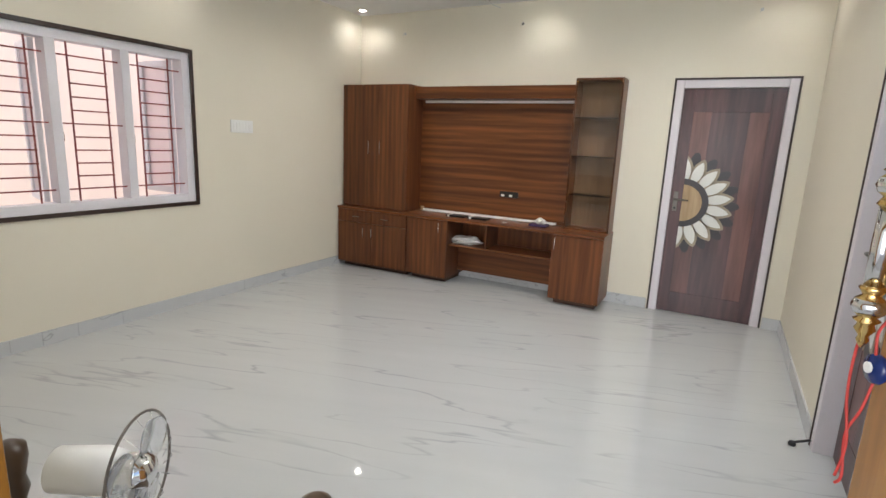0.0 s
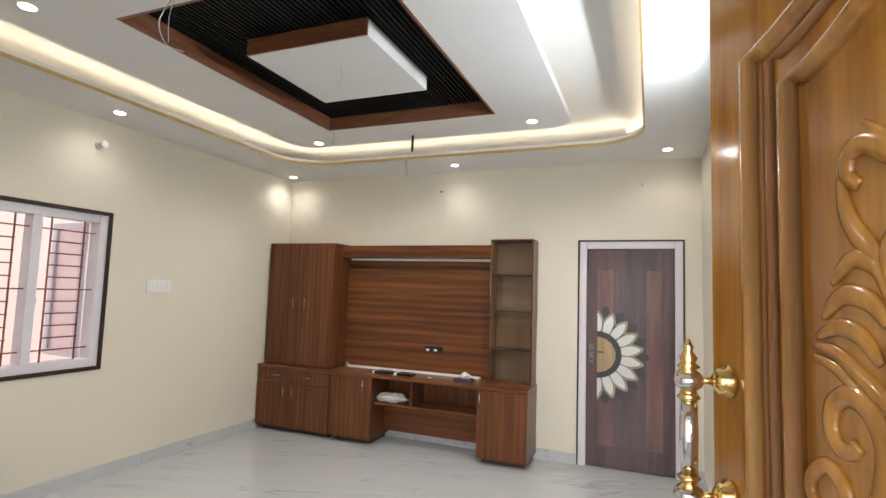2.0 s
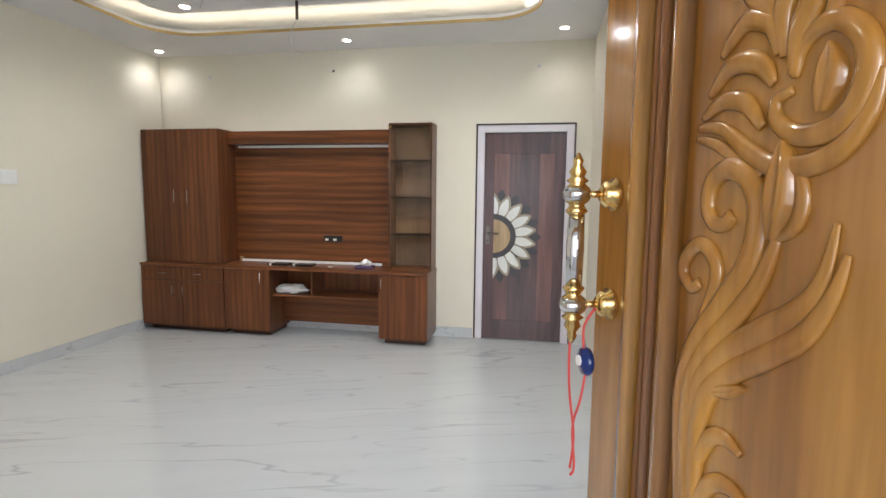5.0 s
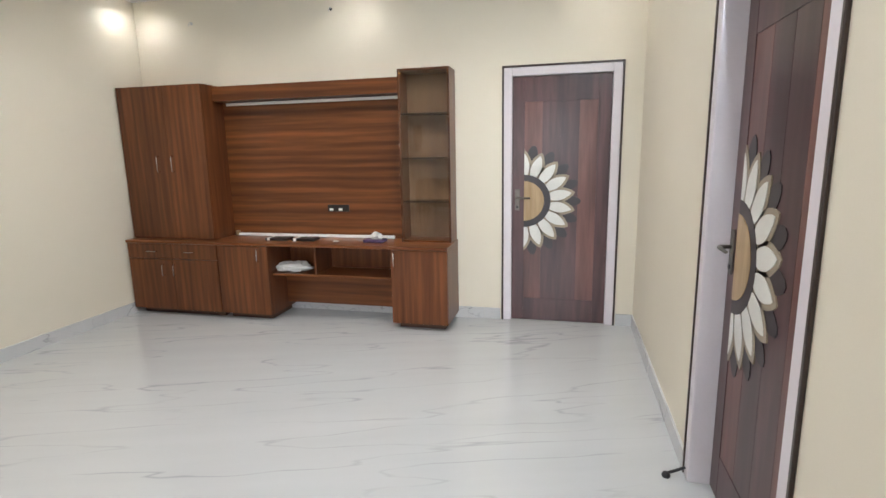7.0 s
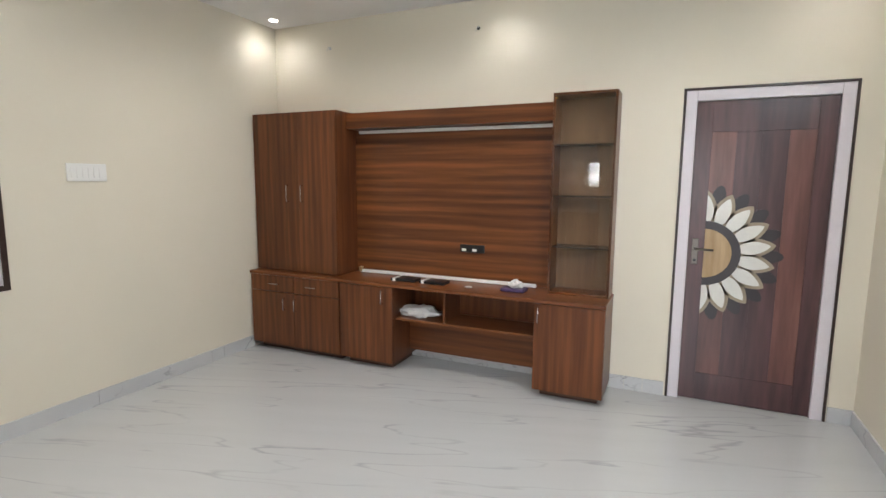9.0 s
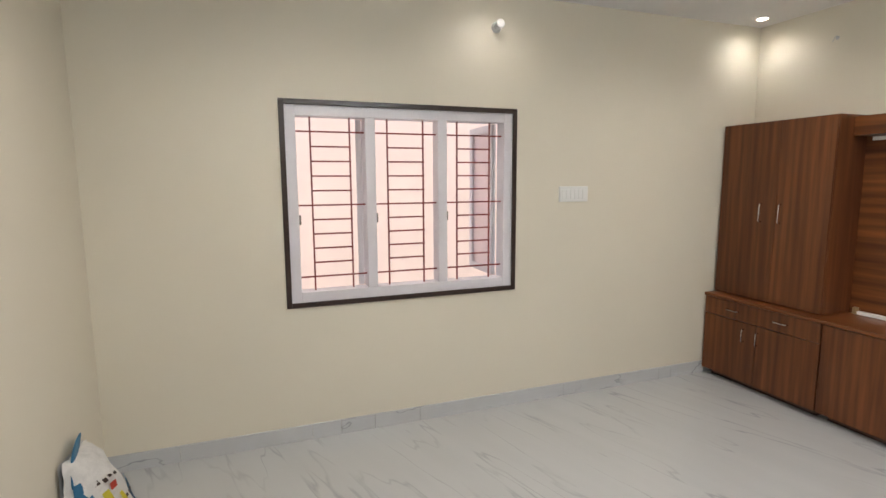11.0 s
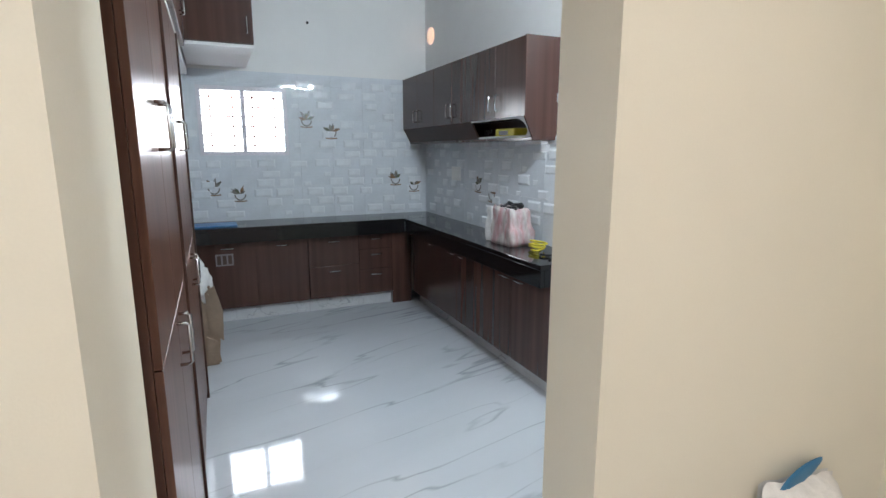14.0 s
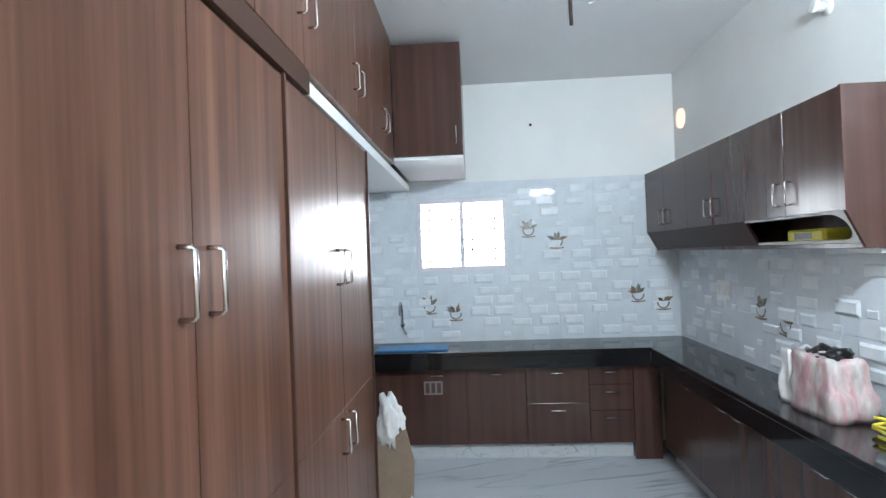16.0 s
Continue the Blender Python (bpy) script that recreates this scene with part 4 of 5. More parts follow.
def sunflower(cu, cz, r):
    for k in range(11):
        a = 2 * math.pi * k / 11
        petal = leaf(cu + r * 0.8 * math.cos(a), cz + r * 0.8 * math.sin(a), cu + r * 2.1 * math.cos(a), cz + r * 2.1 * math.sin(a), r * 0.58, 0.008, name="carved_petal", blunt=True)
        cuts = bmesh.new()
        for q in (-0.17, 0.0, 0.17):
            tube([(cu + r * k_ * math.cos(a + q / k_), SIDE * 0.0085, cz + r * k_ * math.sin(a + q / k_)) for k_ in (1.08, 1.3, 1.5 - abs(q))], [0.0013, 0.0011, 0.0005], 5, bm=cuts)
        # Thin dark tubes put the shade of the petal cuts into colour.
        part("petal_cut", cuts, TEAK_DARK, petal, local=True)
    bm = bmesh.new()
    rows = []
    for i in range(9):
        t = i / 8 * math.pi / 2
        rows.append([bm.verts.new((cu + r * math.cos(t) * math.cos(2 * math.pi * k / 32), SIDE * (0.004 + 0.020 * math.sin(t)), cz + r * math.cos(t) * math.sin(2 * math.pi * k / 32))) for k in range(32)])
    for p, q in zip(rows, rows[1:]):
        for k in range(32):
            bm.faces.new((p[k], p[(k + 1) % 32], q[(k + 1) % 32], q[k]))
    disc = part("carved_disc", bm, TEAK, slab, "domed flower centre with its cut grid drawn in dark lines", smooth=True, local=True)
    for q in range(-3, 4):
        for flip in (0, 1):
            o = q * r * 0.27
            half = math.sqrt(max(0, r * r - o * o)) * 0.97
            pts = []
            for k in range(13):
                s = (k / 6 - 1) * half
                dd = min(1.0, math.sqrt(o * o + s * s) / r)
                y = 0.0038 + 0.020 * math.sqrt(1 - dd * dd)
                pts.append((cu + (o if flip else s), SIDE * y, cz + (s if flip else o)))
            # Grid lines drawn dark on the dome, shade of the cuts as colour.
            part("grid_cut", tube(pts, 0.0017, 6), TEAK_DARK, disc, local=True)


sunflower(0.415, 1.80, 0.053)


def sprig(flip):
    """One side of the climbing ornament; flip mirrors it about the flower."""
    def at(pts):
        return [(0.83 - u, z) for u, z in pts] if flip else pts

    # hooked stalk under the flower
    stem(at([(0.584, 1.721), (0.600, 1.735), (0.596, 1.757), (0.571, 1.762), (0.540, 1.745), (0.509, 1.722), (0.470, 1.703), (0.415, 1.692)]), 0.007, 0.013, r_mid=0.014)
    stem(at([(0.575, 1.785), (0.545, 1.760), (0.509, 1.738), (0.470, 1.722)]), 0.003, 0.005, r_mid=0.010)
    stem(at([(0.612, 1.735), (0.605, 1.700), (0.590, 1.672), (0.565, 1.645), (0.553, 1.610)]), 0.005, 0.006, r_mid=0.015, lift=0.45)
    # sweeping acanthus strokes
    for pts, r in (([(0.544, 1.600), (0.548, 1.643), (0.530, 1.673), (0.492, 1.688)], 0.016), ([(0.529, 1.578), (0.527, 1.616), (0.502, 1.654), (0.458, 1.674)], 0.018),
                   ([(0.500, 1.612), (0.488, 1.640), (0.462, 1.655), (0.430, 1.660)], 0.014), ([(0.629, 1.620), (0.596, 1.645), (0.562, 1.634), (0.550, 1.604)], 0.014),
                   ([(0.645, 1.582), (0.612, 1.607), (0.574, 1.601), (0.554, 1.578)], 0.015), ([(0.655, 1.560), (0.622, 1.573), (0.588, 1.566), (0.564, 1.540)], 0.013)):
        stem(at(pts), 0.004, 0.005, r_mid=r, lift=0.55)
    # curled bowl and the long line below it
    stem(at([(0.532, 1.581), (0.519, 1.609), (0.491, 1.616), (0.467, 1.598), (0.459, 1.573), (0.467, 1.546), (0.489, 1.529), (0.521, 1.528), (0.546, 1.544), (0.548, 1.562), (0.530, 1.568)]), 0.006, 0.004, r_mid=0.014)
    leaf(*at([(0.500, 1.545)])[0], *at([(0.495, 1.600)])[0], 0.016, 0.010, 0.004)
    stem(at([(0.660, 1.550), (0.621, 1.545), (0.585, 1.522), (0.547, 1.503), (0.505, 1.502), (0.475, 1.515), (0.455, 1.540), (0.450, 1.570)]), 0.005, 0.005, r_mid=0.013)
    stem(at([(0.662, 1.538), (0.625, 1.528), (0.592, 1.508), (0.560, 1.494)]), 0.004, 0.004, r_mid=0.008)
    # large scroll running down into the trunk
    stem(at([(0.596, 1.456), (0.607, 1.446), (0.624, 1.446), (0.636, 1.464), (0.630, 1.490), (0.605, 1.503), (0.577, 1.493), (0.561, 1.468), (0.560, 1.438), (0.570, 1.403), (0.600, 1.362), (0.641, 1.305), (0.660, 1.243), (0.655, 1.160), (0.640, 1.06)]), 0.008, 0.016, r_mid=0.012)
    stem(at([(0.642, 1.377), (0.657, 1.369), (0.674, 1.383), (0.670, 1.404), (0.646, 1.420), (0.624, 1.412), (0.614, 1.392), (0.620, 1.364), (0.632, 1.335)]), 0.007, 0.009, r_mid=0.009)
    stem(at([(0.535, 1.436), (0.550, 1.398), (0.578, 1.357), (0.620, 1.307), (0.645, 1.252), (0.643, 1.150), (0.625, 1.05)]), 0.006, 0.015, r_mid=0.015)
    # bud
    leaf(*at([(0.540, 1.435)])[0], *at([(0.533, 1.525)])[0], 0.020, 0.016, 0.004)
    stem(at([(0.536, 1.436), (0.516, 1.449), (0.510, 1.471), (0.518, 1.497), (0.537, 1.522)]), 0.005, 0.003, r_mid=0.010)
    # broad blades curving away from the trunk
    stem(at([(0.474, 1.455), (0.484, 1.406), (0.507, 1.374), (0.544, 1.346), (0.597, 1.306), (0.637, 1.250), (0.640, 1.150), (0.615, 1.04)]), 0.003, 0.015, r_mid=0.017, lift=0.5)
    stem(at([(0.462, 1.430), (0.473, 1.394), (0.497, 1.356), (0.537, 1.325), (0.590, 1.287), (0.625, 1.240), (0.630, 1.150), (0.600, 1.03)]), 0.003, 0.014, r_mid=0.016, lift=0.5)
    leaf(*at([(0.622, 1.262)])[0], *at([(0.560, 1.285)])[0], 0.010, 0.010, 0.003)
    stem(at([(0.632, 1.165), (0.608, 1.208), (0.584, 1.220), (0.560, 1.214)]), 0.010, 0.004, r_mid=0.010)
    stem(at([(0.625, 1.120), (0.600, 1.160), (0.570, 1.172), (0.540, 1.160)]), 0.010, 0.004, r_mid=0.011)
    scroll(*at([(0.560, 1.115)])[0], 0.036, 1.2, 180 if flip else 0, 0.010, 0.006, -1 if flip else 1)


sprig(False)
sprig(True)


def pull_handle(u, z0, z1):
    h = part("pull_handle", lathe([(0.0125, z0), (0.0135, (z0 + z1) / 2), (0.0125, z1)], 20, m=Matrix.Translation((u, SIDE * 0.062, 0))), CHROME, slab, "engraved chrome grip", smooth=True, local=True)
    for z, s in ((z1, 1), (z0, -1)):
        prof = [(0.013, 0.0), (0.017, 0.004), (0.013, 0.010), (0.011, 0.014), (0.018, 0.020), (0.021, 0.030), (0.018, 0.040), (0.011, 0.046), (0.017, 0.050), (0.010, 0.056), (0.013, 0.064), (0.006, 0.074), (0.008, 0.080), (0.002, 0.092)]
        bm = lathe([(r, z + s * hh) for r, hh in (prof if s > 0 else prof)], 20, m=Matrix.Translation((u, SIDE * 0.062, 0)))
        part("finial", bm, BRASS, h, "turned brass finial", smooth=True, local=True)
        part("collar", lathe([(0.0185, z + s * 0.020), (0.0225, z + s * 0.030), (0.0185, z + s * 0.040)], 20, m=Matrix.Translation((u, SIDE * 0.062, 0))), CHROME, h, "chrome bulb", smooth=True, local=True)
        zz = z + s * 0.030
        part("post", tube([(u, SIDE * 0.06, zz), (u - 0.002, 0, zz)], 0.006, 10), BRASS, h, smooth=True, local=True)
        part("rose", lathe([(0.024, 0), (0.026, 0.006), (0.018, 0.012), (0.020, 0.018), (0.010, 0.026)], 20, m=Matrix.Translation((u - 0.002, 0, zz)) @ pose(0, 0, 0, -90 * SIDE)), BRASS, h, "round brass rose", smooth=True, local=True)
    return h


pull_handle(0.862, 1.335, 1.445)
charm = thing("hanging_charm", pose(4.54, 0.44, 0, 0, 0, 90 + 18.5) @ Matrix.Translation((0.862, SIDE * 0.04, 1.29)), "blue evil-eye charm on red thread hanging from the door handle", "charm")
part("bead", lathe([(0.004, -0.010), (0.020, -0.006), (0.023, 0.0), (0.020, 0.006), (0.004, 0.010)], 24, m=Matrix.Translation((-0.006, 0.0, -0.075)) @ pose(0, 0, 0, 90)), NAVY, charm, "dark blue glass bead", smooth=True, local=True)
part("pupil", lathe([(0.008, 0), (0.008, 0.003)], 16, m=Matrix.Translation((-0.010, 0.012, -0.072)) @ pose(0, 0, 0, -90)), PLASTIC_W, charm, "white bead centre", local=True)
for pts in ([(0.0, -0.02, 0.015), (0.004, 0.0, -0.02), (-0.006, 0.004, -0.055)], [(0.0, 0.02, 0.012), (0.012, 0.02, -0.06), (0.016, 0.016, -0.13), (0.002, 0.012, -0.20), (0.012, 0.012, -0.26)],
            [(-0.006, 0.0, -0.097), (-0.004, 0.006, -0.14), (0.012, 0.010, -0.19), (0.0, 0.010, -0.25), (0.008, 0.012, -0.27)]):
    part("thread", tube(smooth_line(pts), 0.0022, 6), RED_THREAD, charm, "red twisted thread", smooth=True, local=True)
for b_ in ((3.045, 3.09, OUT - 0.01, FRONT + 0.008, 0, 2.17), (3.09, 4.585, OUT - 0.01, FRONT + 0.008, 2.145, 2.185)):
    part("door_frame", box(*b_, bevel=0.004), TEAK, main, "varnished teak frame")

# ---- kitchen ----
CT, AP = 0.83, 0.13


def counter_tops():
    t = thing("kitchen_worktop", (0.4, -3.2, CT - 0.03), "black polished granite worktop round the corner", "worktop")
    part("slab", box(KX + 0.002, 0.60, -2.944, -0.74, CT - 0.03, CT, bevel=0.004), GRANITE, t)
    part("slab", box(KX + 0.002, KE - 0.002, KY + 0.002, -2.946, CT - 0.03, CT, bevel=0.002), GRANITE, t)
    part("fascia", box(0.572, 0.598, -2.945, -0.742, CT - AP, CT - 0.0305, bevel=0.002), GRANITE, t)
    part("fascia", box(0.599, KE - 0.002, -2.973, -2.948, CT - AP, CT - 0.0305, bevel=0.002), GRANITE, t)
    part("fascia", box(KX + 0.002, 0.571, -0.768, -0.742, CT - AP, CT - 0.0305, bevel=0.002), GRANITE, t)


counter_tops()


def base_unit_west(y0, y1, handles, label):
    """Base cabinet on the west wall; its doors face +x."""
    c = thing("base_cabinet", (0.33, (y0 + y1) / 2, 0), label, "cabinet", "kitchen base cabinets")
    part("body", box(KX + 0.002, 0.487, y0 + 0.001, y1 - 0.001, 0.11, CT - 0.032), K_LAM, c)
    part("plinth", box(KX + 0.002, 0.44, y0 + 0.001, y1 - 0.001, 0.0, 0.109), SKIRT, c, "marble plinth")
    n = len(handles)
    for i, hy in enumerate(handles):
        a, b = y0 + (y1 - y0) * i / n, y0 + (y1 - y0) * (i + 1) / n
        dr = part("door", box(0.488, 0.506, a + 0.002, b - 0.002, 0.112, CT - AP - 0.004, bevel=0.0015), K_LAM, c)
        bar_handle(dr, (0.506, hy, CT - AP - 0.05), (0, 1, 0), 0.10, (0.026, 0, 0))
    return c


base_unit_west(-1.62, -0.765, (-1.27, -1.09), "dark brown laminate base cabinet with two doors")
base_unit_west(-2.40, -1.62, (-2.08, -1.92), "dark brown laminate base cabinet with two doors")
base_unit_west(-2.985, -2.40, (-2.55,), "dark brown laminate corner base cabinet")
part("end_panel", box(KX + 0.002, 0.500, -0.7645, -0.752, 0.0, CT - 0.032), KWALL, thing("cabinet_end_panel", (0.35, -0.76, 0), "white end panel closing the base cabinets", "panel"), "white painted end panel")


def base_unit_south(x0, x1, rows, label, split=None):
    """Base cabinet on the south wall; its fronts face +y. rows: (z0, z1) of drawers; none: doors."""
    c = thing("base_cabinet", ((x0 + x1) / 2, -3.2, 0), label, "cabinet", "kitchen base cabinets")
    part("body", box(x0 + 0.001, x1 - 0.001, KY + 0.002, -3.060, 0.12, CT - 0.032), K_LAM, c)
    part("plinth", box(x0 + 0.001, x1 - 0.001, KY + 0.002, -3.10, 0.0, 0.119), SKIRT, c, "marble plinth")
    for z0, z1 in rows or [(0.122, CT - AP - 0.004)]:
        pieces = split or [(x0, x1)]
        for a, b in pieces:
            dr = part("drawer" if rows else "door", box(a + 0.002, b - 0.002, -3.059, -3.041, z0 + 0.002, z1 - 0.002, bevel=0.0015), K_LAM, c)
            bar_handle(dr, ((a + b) / 2, -3.041, z1 - 0.05), (1, 0, 0), 0.10, (0, 0.026, 0))
    return c


base_unit_south(0.70, 1.02, [(0.122, 0.36), (0.36, 0.55), (0.55, 0.696)], "dark brown laminate cabinet with three drawers")
base_unit_south(1.02, 1.48, [(0.122, 0.42), (0.42, 0.696)], "dark brown laminate cabinet with two deep drawers")
sink_unit = base_unit_south(1.48, 2.94, [], "dark brown laminate sink cabinet with two doors", [(1.48, 1.92), (1.92, 2.36)])
part("corner_filler", box(0.507, 0.699, -3.06, -3.042, 0.0, CT - AP - 0.004), K_LAM, thing("corner_panel", (0.6, -3.05, 0), "dark brown laminate corner filler panel", "panel"))
vent = part("grille", box(2.10, 2.24, -3.0408, -3.036, 0.50, 0.60, bevel=0.002), VENT, sink_unit, "small grey vent grille")
for i in range(3):
    part("slot", box(2.112 + i * 0.043, 2.142 + i * 0.043, -3.0358, -3.034, 0.512, 0.588), TV_IN, vent)

# wall cabinets with slanted open hood shelf
UX, UZ0, UZ1 = 0.441, 1.66, 2.13
units = ((-3.405, -2.62), (-2.62, -1.92), (-1.92, -1.205))
for i, (y0, y1) in enumerate(units):
    c = thing("wall_cabinet", (0.32, (y0 + y1) / 2, UZ0), "glossy dark brown wall cabinet with two doors over an open shelf", "cabinet", "kitchen wall cabinets")
    part("body", box(KX + 0.002, UX - 0.019, y0 + 0.001, y1 - 0.001, UZ0 + 0.001, UZ1), K_LAM, c)
    mid = (y0 + y1) / 2
    for a, b, hy in ((y0, mid, mid - 0.045), (mid, y1, mid + 0.045)):
        dr = part("door", box(UX - 0.018, UX, a + 0.0015, b - 0.0015, UZ0, UZ1 - 0.002, bevel=0.0015), K_LAM, c)
        bar_handle(dr, (UX, hy, UZ0 + 0.10), (0, 0, 1), 0.10, (0.026, 0, 0))
    part("shelf_board", box(KX + 0.002, 0.37, y0 + 0.001, y1 - 0.001, 1.515, 1.533, bevel=0.001), K_LAM, c)
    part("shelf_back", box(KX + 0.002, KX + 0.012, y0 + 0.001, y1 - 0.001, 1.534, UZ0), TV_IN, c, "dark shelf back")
    if i < 2:
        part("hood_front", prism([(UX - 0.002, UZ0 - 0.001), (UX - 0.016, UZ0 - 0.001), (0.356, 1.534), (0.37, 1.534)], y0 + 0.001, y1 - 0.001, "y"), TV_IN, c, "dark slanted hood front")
    if i == 2:
        part("side_panel", prism([(KX + 0.002, UZ1 + 0.001), (UX + 0.001, UZ1 + 0.001), (UX + 0.001, UZ0), (0.372, 1.515), (KX + 0.002, 1.515)], y1 - 0.0008, y1 + 0.014, "y"), K_LAM, c)
        # slanted front board, painted white for its reflection; long opening, round at its end
        foot, head = Vector((0.37, 0, 1.534)), Vector((UX - 0.002, 0, UZ0 - 0.001))
        up = head - foot
        high = up.length
        slope = Matrix(((0, up.x / high, up.z / high, 0), (1, 0, 0, 0), (0, up.z / high, -up.x / high, 0), (0, 0, 0, 1)))
        slope.translation = foot
        r_ = (high - 0.022) / 2
        left, turn_at = y0 + 0.03, y1 - 0.10
        arc = [(turn_at + r_ * 1.3 * math.sin(math.pi * k / 12), 0.011 + r_ - r_ * math.cos(math.pi * k / 12)) for k in range(13)]
        board = bmesh.new()
        prism([(y0 + 0.001, 0), (y1 - 0.001, 0), (y1 - 0.001, 0.0109), (y0 + 0.001, 0.0109)], -0.012, 0, "z", board)
        prism([(y0 + 0.001, high - 0.0109), (y1 - 0.001, high - 0.0109), (y1 - 0.001, high), (y0 + 0.001, high)], -0.012, 0, "z", board)
        for (p0, q0), (p1, q1) in zip(arc, arc[1:]):
            prism([(p0, q0), (y1 - 0.001, q0), (y1 - 0.001, q1), (p1, q1)], -0.012, 0, "z", board)
        board.transform(slope)
        part("hood_front", board, PLASTIC_W, c, "slanted front, reflection painted white, with a long round-ended opening")
c = thing("yellow_packet", (0.29, -1.56, 1.534), "yellow packet lying on the open hood shelf", "packet")
part("pack", box(0.25, 0.36, -1.70, -1.44, 1.534, 1.60, bevel=0.012), YELLOW, c)
part("print", box(0.3605, 0.362, -1.64, -1.52, 1.555, 1.585), TRIM_D, c, "dark printed band")
# White bar added for the bright reflection on the tiles; not a lamp.
c = thing("under_shelf_light", (0.28, -1.32, 1.50), "white bar standing in for a reflection below the hood shelf", "tube light")
part("tube_body", box(0.24, 0.30, -1.40, -1.22, 1.492, 1.514, bevel=0.004), PLASTIC_W, c)


# tall cabinets, loft cabinets and the slab between
TXF = 2.332


def tall_unit(y0, y1, hy, label):
    c = thing("tall_cabinet", (2.6, (y0 + y1) / 2, 0), label, "cabinet", "kitchen tall cabinets")
    part("body", box(TXF + 0.019, KE - 0.002, y0 + 0.001, y1 - 0.001, 0.0, 2.055), K_TALL, c)
    mid = (y0 + y1) / 2
    for z0, z1, hz in ((0.06, 0.988, 0.90), (0.991, 2.05, 1.515)):
        for a, b, q in ((y0, mid, mid - hy), (mid, y1, mid + hy)):
            dr = part("door", box(TXF, TXF + 0.018, a + 0.0015, b - 0.0015, z0, z1, bevel=0.0015), K_TALL, c)
            bar_handle(dr, (TXF, q, hz), (0, 0, 1), 0.125, (-0.032, 0, 0), r=0.005)
    # Dark strip stands in for the shaded gap beside the unit.
    part("edge_strip", box(TXF - 0.010, TXF + 0.018, y0 - 0.005, y0 + 0.006, 0.0, 2.055, bevel=0.001), TV_IN, c, "dark upright strip painted as the gap between units")
    return c


tall_unit(-0.55, 0.385, 0.05, "tall brown glossy laminate cabinet with bow handles")
tall_unit(-1.62, -0.556, 0.05, "tall brown glossy laminate cabinet reflecting the window")
# Dark strip added over the slab edge, drawn as the dark seam.
solid("loft_filler", box(2.318, 2.338, -0.75, OUT - 0.012, 2.058, 2.128), TV_IN, "dark strip drawn as the seam below the loft cabinets", "trim", "structure")
solid("loft_slab", box(2.340, KE, KY, OUT, 2.075, 2.125, bevel=0.003), KWALL, "white concrete loft slab above the cabinets", "loft slab", "structure")
solid("loft_slab_back", box(1.875, 2.339, KY, -2.47, 2.158, 2.178), KWALL, "white concrete loft slab over the sink corner", "loft slab", "structure")
y = OUT - 0.01
for i, y1 in enumerate((-0.35, -1.05, -1.75, -2.43)):
    c = thing("loft_cabinet", (2.6, (y + y1) / 2, 2.18), "brown laminate loft cabinet under the ceiling", "cabinet", "kitchen loft cabinets")
    part("body", box(2.335, KE - 0.002, y1 + 0.001, y - 0.001, 2.127, KTOP - 0.002), K_TALL, c)
    mid = (y + y1) / 2
    for a, b, q in ((y1, mid, mid - 0.05), (mid, y, mid + 0.05)):
        dr = part("door", box(2.316, 2.334, a + 0.0015, b - 0.0015, 2.130, KTOP - 0.005, bevel=0.0015), K_TALL, c)
        bar_handle(dr, (2.316, q, 2.32), (0, 0, 1), 0.11, (-0.028, 0, 0))
    y = y1
c = thing("loft_cabinet", (2.1, -2.9, 2.18), "dark brown laminate loft cabinet above the sink corner", "cabinet", "kitchen loft cabinets")
part("body", box(1.873, 2.315, KY + 0.002, -2.465, 2.18, 2.90), K_LAM, c)
dr = part("door", box(1.875, 2.314, -2.464, -2.446, 2.182, 2.895, bevel=0.0015), K_LAM, c)
bar_handle(dr, (1.915, -2.446, 2.30), (0, 0, 1), 0.11, (0, 0.026, 0))

# unseen sunshade slab added outside above the kitchen window; dims its floor reflection
solid("sunshade", box(1.2, 2.7, -4.55, -3.86, 2.34, 2.42, bevel=0.005), PINK, "unseen painted concrete sunshade added over the kitchen window", "sunshade", "structure")
# kitchen window
def window_kitchen():
    x0, x1, z0, z1 = 1.55, 2.29, 1.41, 2.0
    w = tagged(thing("window_2", (1.92, KY, z0), "small white two-pane kitchen window with a grille, bright outside", "window"), kind="structure")
    f = 0.035
    for b in ((x0, x0 + f, KY - 0.10, KY + 0.004, z0, z1), (x1 - f, x1, KY - 0.10, KY + 0.004, z0, z1), (x0 + f, x1 - f, KY - 0.10, KY + 0.0035, z1 - f, z1), (1.905, 1.94, KY - 0.10, KY + 0.003, z0 + f, z1 - f)):
        part("window_frame", box(*b, bevel=0.003), WIN_W, w)
    part("window_sill", box(x0 + f, x1 - f, KY - 0.10, KY + 0.0035, z0, z0 + f, bevel=0.003), WIN_W, w)
    for a, b in ((x0 + f, 1.905), (1.94, x1 - f)):
        g = part("grille", box(a + 0.06, a + 0.072, KY - 0.079, KY - 0.067, z0 + f, z1 - f), GRILLE, w)
        part("bar", box(b - 0.072, b - 0.06, KY - 0.079, KY - 0.067, z0 + f, z1 - f), GRILLE, g)
        for k in range(6):
            z = z0 + f + 0.05 + k * 0.084
            part("bar", box(a, b, KY - 0.066, KY - 0.056, z - 0.006, z + 0.006), GRILLE, g)


window_kitchen()

# wall tiles with raised blocks
def tile_mesh():
    bm = box(0.0008, 0.2992, 0, 0.006, 0.0008, 0.2992)
    return mesh_of("tile", bm, TILE)


